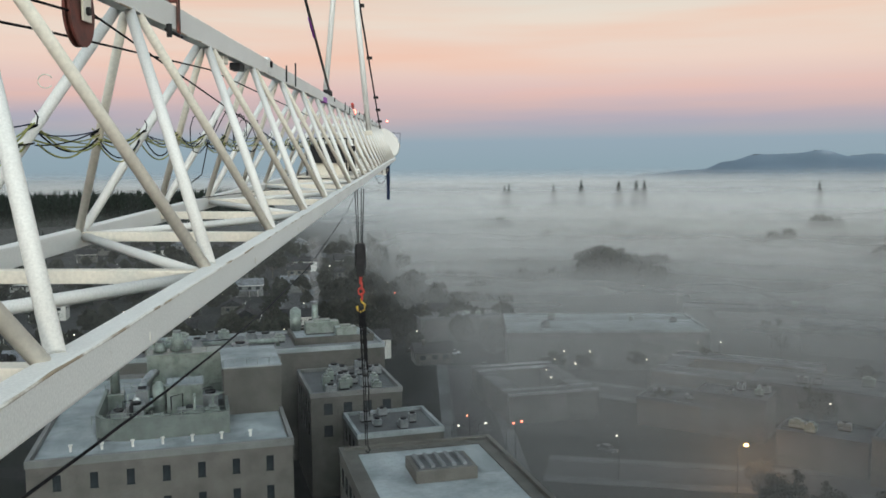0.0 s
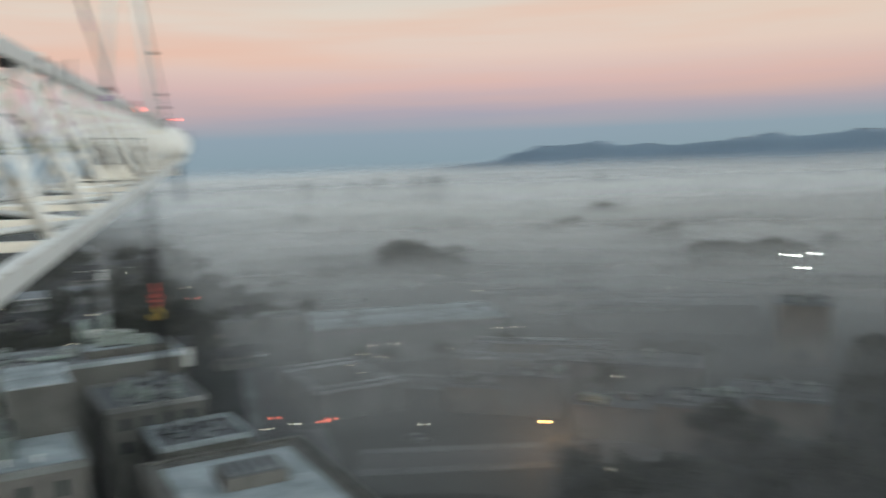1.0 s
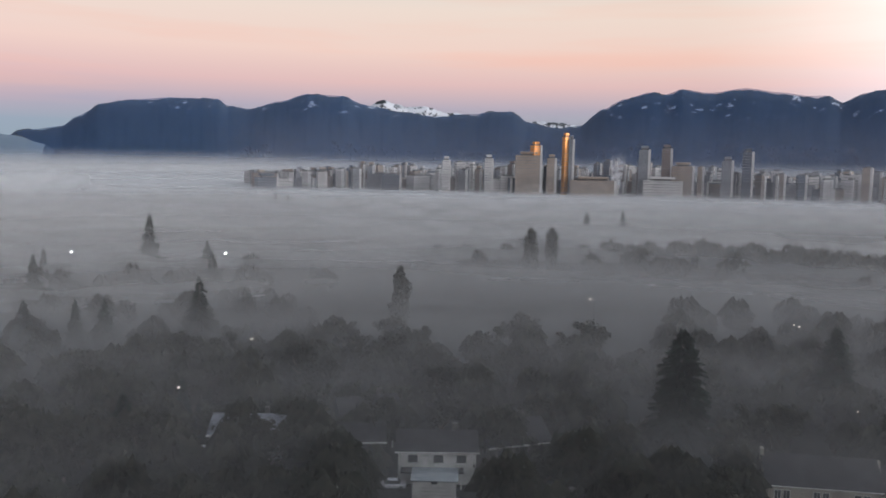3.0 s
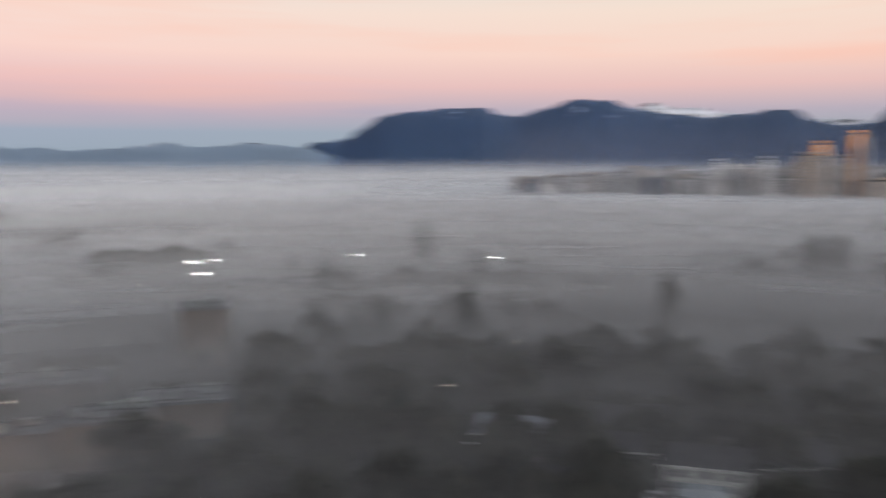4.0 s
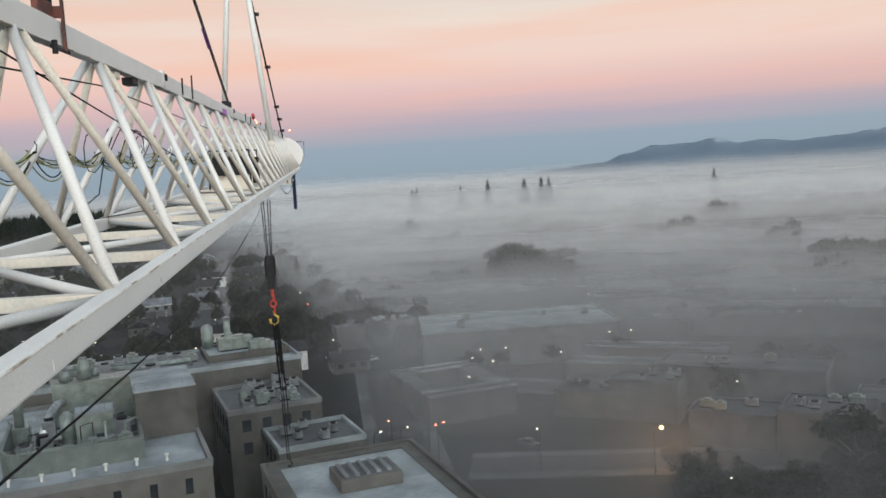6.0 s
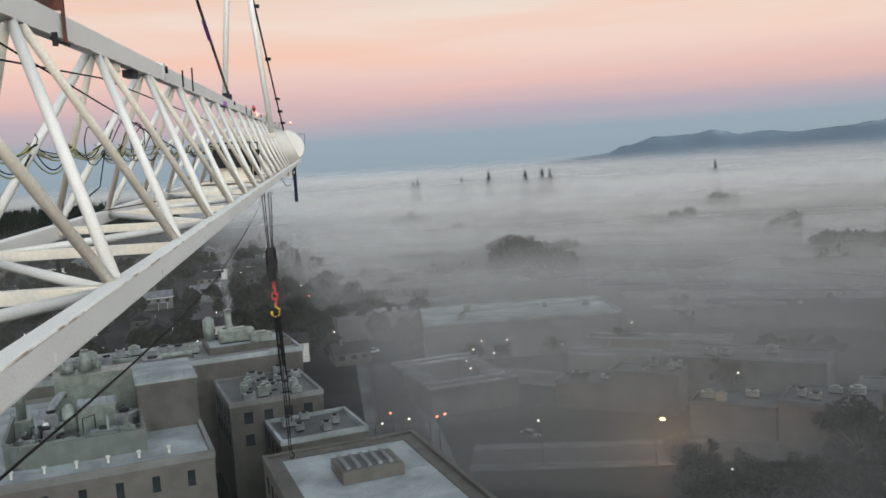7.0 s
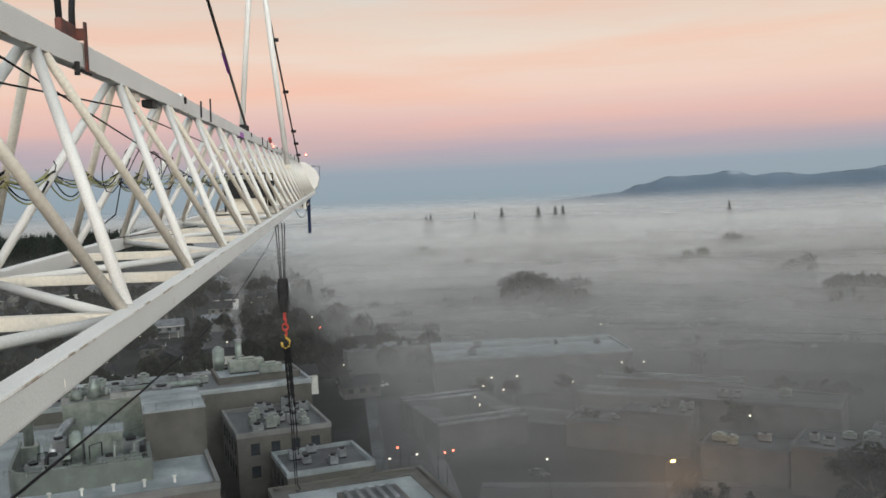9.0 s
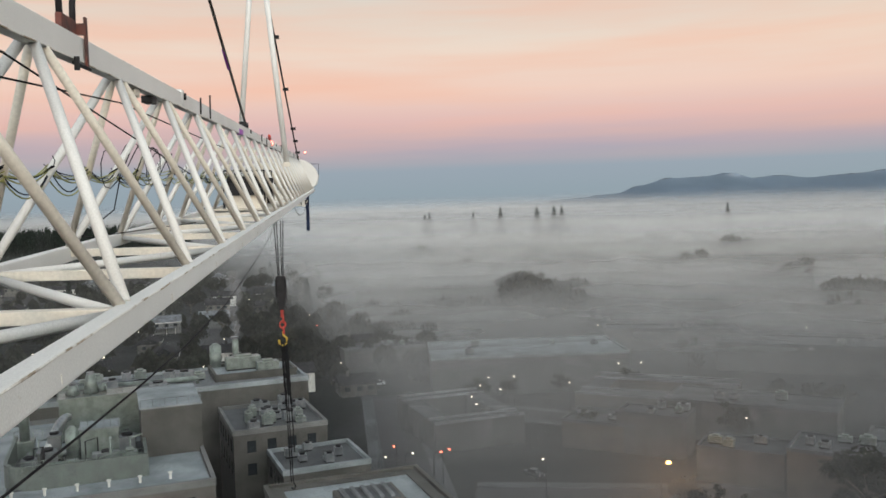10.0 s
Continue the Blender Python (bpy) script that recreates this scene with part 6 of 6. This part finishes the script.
woods("far_woods", "dark wooded rise along the clear edge of town", 9.0, 50, 980, 1200, 2600, 26, 33, 3)


def thicket(name, label, a0, a1, d0, d1, count, seed, scale=1.0):
    """Round-headed scrub and trees, as clumps of small leaves."""
    rng = random.Random(seed)
    verts, faces = [], []
    for i in range(count):
        deg = rng.uniform(a0, a1)
        dist = rng.uniform(d0, d1)
        if any(abs(deg - a) < 4.2 and -34 < dist - b < 12 for a, b in HOME[:2] + spots[:1]):
            continue
        c = bearing(deg, dist)
        h = scale * rng.uniform(6, 13) * (1 + 0.35 * noise.noise(Vector((deg * 0.35, i * 0.001, 2))))
        for j in range(270):
            q = Vector((rng.gauss(0, 1), rng.gauss(0, 1), rng.gauss(0, 1))).normalized() * rng.random() ** 0.45
            q = Vector((q.x * h * 0.42, q.y * h * 0.42, h * (0.52 + 0.42 * q.z)))
            core = j < 120
            if core:
                q = Vector((q.x * 0.8, q.y * 0.8, h * 0.5 + (q.z - h * 0.52) * 0.8))
            s, a = (rng.uniform(1.4, 2.5) if core else rng.uniform(0.3, 0.8)), rng.uniform(0, math.tau)
            n = len(verts)
            verts += [(c.x + q.x + math.cos(a) * s, c.y + q.y + math.sin(a) * s, max(0, q.z)), (c.x + q.x - math.cos(a) * s, c.y + q.y - math.sin(a) * s, max(0, q.z - 0.3)), (c.x + q.x, c.y + q.y, max(0.2, q.z) + s)]
            faces.append((n, n + 1, n + 2))
    return tagged(raw(name, verts, faces, TWIGS, None), label, "thicket", kind="stuff")


thicket("misty_thicket", "dim round-headed woods half sunk in the mist", -104, -72, 385, 470, 90, 4)
thicket("misty_thicket", "long dim belt of trees along the mist", -103, -82, 400, 450, 230, 14, 1.35)
thicket("misty_thicket", "low dim trees below the poplars", -80.0, -69.5, 400, 440, 46, 24, 0.8)
thicket("mist_hedge", "dark clump of trees standing out of the mist", -16.6, -11.4, 392, 420, 60, 21, 1.35)
thicket("mist_hedge", "long low dark row of trees in the mist", -38.0, -31.6, 378, 402, 64, 22, 1.35)
for a0, a1, d0, d1, count, seed, scale in ((-26.8, -25.4, 705, 730, 12, 31, 1.75), (-30.3, -28.7, 480, 500, 12, 32, 1.2), (-16.9, -15.5, 640, 660, 10, 33, 1.25), (-24.6, -22.8, 640, 660, 9, 34, 1.0), (-9.6, -8.6, 565, 580, 7, 35, 1.0), (-20.5, -18.6, 470, 500, 10, 36, 0.9)):
    thicket("mist_clump", "round grey clump of trees sunk in mist", a0, a1, d0, d1, count, seed, scale)
thicket("dark_trees", "dark winter trees where the mist thins out", -6.5, 6.0, 238, 400, 120, 41, 0.85)
thicket("dark_trees", "dim low trees half lost in the mist", -12.5, -4.5, 405, 425, 34, 42, 0.95)
thicket("dim_woods", "dim woods sinking into the mist", -63.5, -44.0, 236, 400, 75, 43, 0.85)
thicket("garden_trees", "dark winter trees between the houses of the clear suburb", 2, 38, 215, 660, 300, 12, 0.72)
thicket("low_thicket", "low dark scrub between the houses and the mist", -106, -41, 110, 218, 300, 6)
thicket("low_thicket", "dim scrub running back into the mist", -106, -85, 215, 300, 70, 7)


# ---- street lamps, cars, steam ----
def lamp_model(label, head, r, name="street_lamp", tall=7.6):
    s = thing(name, label, "street lamp", None, "street lamps")
    part("pole", tube((0, 0, 0), (0, 0, tall), 0.10, 0.06, 8), STEEL_DARK, s)
    arm_part = part("arm", pipe([(0, 0, tall - 0.1), (0.3, 0, tall + 0.3), (1.2, 0, tall + 0.4)], 0.05), STEEL_DARK, s)
    bm = bmesh.new()
    bmesh.ops.create_uvsphere(bm, u_segments=10, v_segments=6, radius=r, matrix=Matrix.Translation((1.3, 0, tall + 0.3)) @ Matrix.Diagonal((1.3, 1, 0.8, 1)))
    part("lamp_head", bm, head, arm_part, "glowing lamp head")
    return s


LAMPS = [lamp_model("lit white street lamp on a dark pole", LAMP_WHITE, 0.14), lamp_model("lit amber street lamp glowing in the mist", LAMP_AMBER, 0.3), lamp_model("small red signal lamp on a pole", SIGNAL_RED, 0.15)]
for s, (deg, dist) in zip(LAMPS, ((-47.7, 200), (-21.3, NEAR_BANKS[5] - 0.6), (-6.3, 150))):
    s.matrix_basis = pose(*bearing(deg, dist).xy, 0)
random.seed(41)
for k, deg, dist in ((0, -27.0, 176), (0, -81.2, 282), (0, -91.5, 284), (0, -93.4, 258), (0, -93.7, 258), (0, -58.3, 212), (0, -58.7, 213), (0, -54.4, 169), (0, -92.1, 165), (0, -93.8, 166), (0, -97.0, 171), (0, -101.3, 178), (0, -90.2, 152), (0, -22.8, 281), (0, -18.6, 229),
                     (0, -20.0, 230), (0, -11.8, 215), (0, -10.0, 212), (0, -13.8, 146), (0, -26.3, 123), (0, -11.9, 354), (0, -9.4, 205), (0, -8.6, 192), (0, -10.6, 200), (0, -9.0, 186), (0, -15.5, 205), (0, -13.0, 340), (0, -15.2, 345), (0, -34.0, 330), (0, -36.0, 420), (0, -40.5, 420), (2, -6.9, 152),
                     (2, -3.8, 156), (0, -4.4, 150), (0, -2.6, 148), (0, -24.0, 420), (0, 2.0, 330), (0, 3.5, 215), (0, 5.5, 420), (0, 7.3, 300), (0, 8.6, 250), (0, 11.0, 260), (0, 12.5, 330), (0, 14.2, 280), (0, 16.0, 370), (0, 18.2, 300), (0, 21.0, 260), (0, 10.0, 450), (0, 3.4, 500), (0, -0.4, 270),
                     (0, 1.4, 350), (2, 1.1, 320), (0, -0.6, 240), (0, -30.0, 300), (0, -36.4, 300), (0, -17.2, 300)):
    copy_thing(LAMPS[k], pose(*bearing(deg, dist).xy, 0, 0, 0, random.uniform(0, 360)))


p = LAMPS[1].matrix_basis @ Vector((1.3, -0.6, 7.9))
amber = new("amber_light", bpy.data.lights.new("amber_light", "POINT"))
amber.data.energy, amber.data.color, amber.data.shadow_soft_size = 4500, (1.0, 0.5, 0.18), 0.4
amber.location = p
FLOOD = lamp_model("bright white floodlight mast glaring through mist", glow("floodlight_glow", (1.0, 0.97, 0.82), 40), 0.3, "floodlight_mast", 16.0)
FLOOD.matrix_basis = pose(*bearing(-47.6, 338).xy, 0)
for deg, dist in ((-56.8, 325), (-36.8, 326), (-37.3, 322), (-37.7, 288), (-38.4, 330)):
    copy_thing(FLOOD, pose(*bearing(deg, dist).xy, 0))


def car_model(paint, label):
    c = thing("car", label, "car", None, "parked cars")
    bm = box(-0.88, 0.88, -2.2, 2.2, 0.35, 0.95, 0.14)
    part("body", bm, paint, c)
    bm = bmesh.new()
    add_box(bm, -0.78, 0.78, -1.3, 1.25, 0.92, 1.5, 0.1)
    for v in bm.verts:
        if v.co.z > 1.2:
            v.co.x *= 0.82
            v.co.y *= 0.75
    part("windows", bm, PANE, c)
    part("roof", box(-0.6, 0.6, -0.85, 0.8, 1.47, 1.53, 0.02), paint, c)
    for x in (-0.85, 0.85):
        for y in (-1.35, 1.35):
            w = part("wheel", tube((x - 0.1, y, 0.33), (x + 0.1, y, 0.33), 0.33, seg=14), ROPE, c)
            part("rim", tube((x - 0.11, y, 0.33), (x + 0.11, y, 0.33), 0.2, seg=14), METAL_PALE, w)
    for x in (-0.6, 0.6):
        part("headlight", box(x - 0.16, x + 0.16, -2.24, -2.16, 0.65, 0.8, 0.02), WALL_WHITE, c)
    return c


CAR_WHITE = surface("white_car_paint", (0.75, 0.76, 0.78), (0.6, 0.61, 0.63), 0.8, 10, 0.3)
CAR_DARK = surface("dark_car_paint", (0.05, 0.055, 0.065), (0.03, 0.033, 0.04), 0.8, 10, 0.3)
CARS = [car_model(CAR_WHITE, "parked white car on the dark lot"), car_model(CAR_DARK, "parked dark car on the lot")]
CARS[0].matrix_basis, CARS[1].matrix_basis = pose(*bearing(-54.8, 154).xy, 0, 0, 0, 35), pose(*bearing(23.6, 200).xy, 0, 0, 0, 80)
random.seed(51)
for k, deg, dist, turn in ((0, 23.3, 205, 80), (1, 22.6, 210, 80), (0, 22.9, 198, 60), (1, 21.8, 203, 70), (0, 24.5, 202, 85), (1, 25.3, 207, 85), (0, 26.1, 200, 85), (0, 21.6, 215, 20), (0, -99.1, 179, -5), (0, -98.3, 180, -5), (0, -97.4, 181, -5), (1, -96.5, 182, -5), (1, -13.0, 160, 30), (0, -5.3, 210, 10), (1, -4.8, 228, 10), (0, -2.7, 245, 100), (0, -68.0, 133, 20), (1, -63.0, 140, 20)):
    copy_thing(CARS[k], pose(*bearing(deg, dist).xy, 0, 0, 0, turn))

PLUME = mist("plume", 0.42, 54, 30, 20, 16, patchy=0.2, tint=(0.85, 0.85, 0.87), foot=0)
STEAM = mist("steam", 0.10, 48, 30, 14, 5, tint=(0.8, 0.8, 0.82), foot=0)


def steam(x, y, z, h, r0, r1, lean, material=STEAM, label="thin white steam rising from a roof chimney"):
    rings, bm = [], bmesh.new()
    for i in range(15):
        u = i / 14
        r = r0 + (r1 - r0) * u ** 0.8
        rings.append([bm.verts.new((x + lean * u * u * h + math.cos(k * math.tau / 12) * r * (1 + 0.25 * math.sin(k * 2 + i * 1.7)) + 0.5 * math.sin(i * 0.9), y + math.sin(k * math.tau / 12) * r, z + h * u)) for k in range(12)])
    for a, b in zip(rings, rings[1:]):
        for k in range(12):
            bm.faces.new((a[k], a[(k + 1) % 12], b[(k + 1) % 12], b[k]))
    return tagged(part("steam", bm, material, smooth=True), label, "steam", kind="stuff")


steam(CHIMNEY[0], CHIMNEY[1], 26.6, 13, 0.45, 1.3, 0.05)
c = bearing(-82.3, 1140)
steam(c.x, c.y, 18, 46, 4, 10, 0.25, PLUME, "white steam plume leaning over the city")
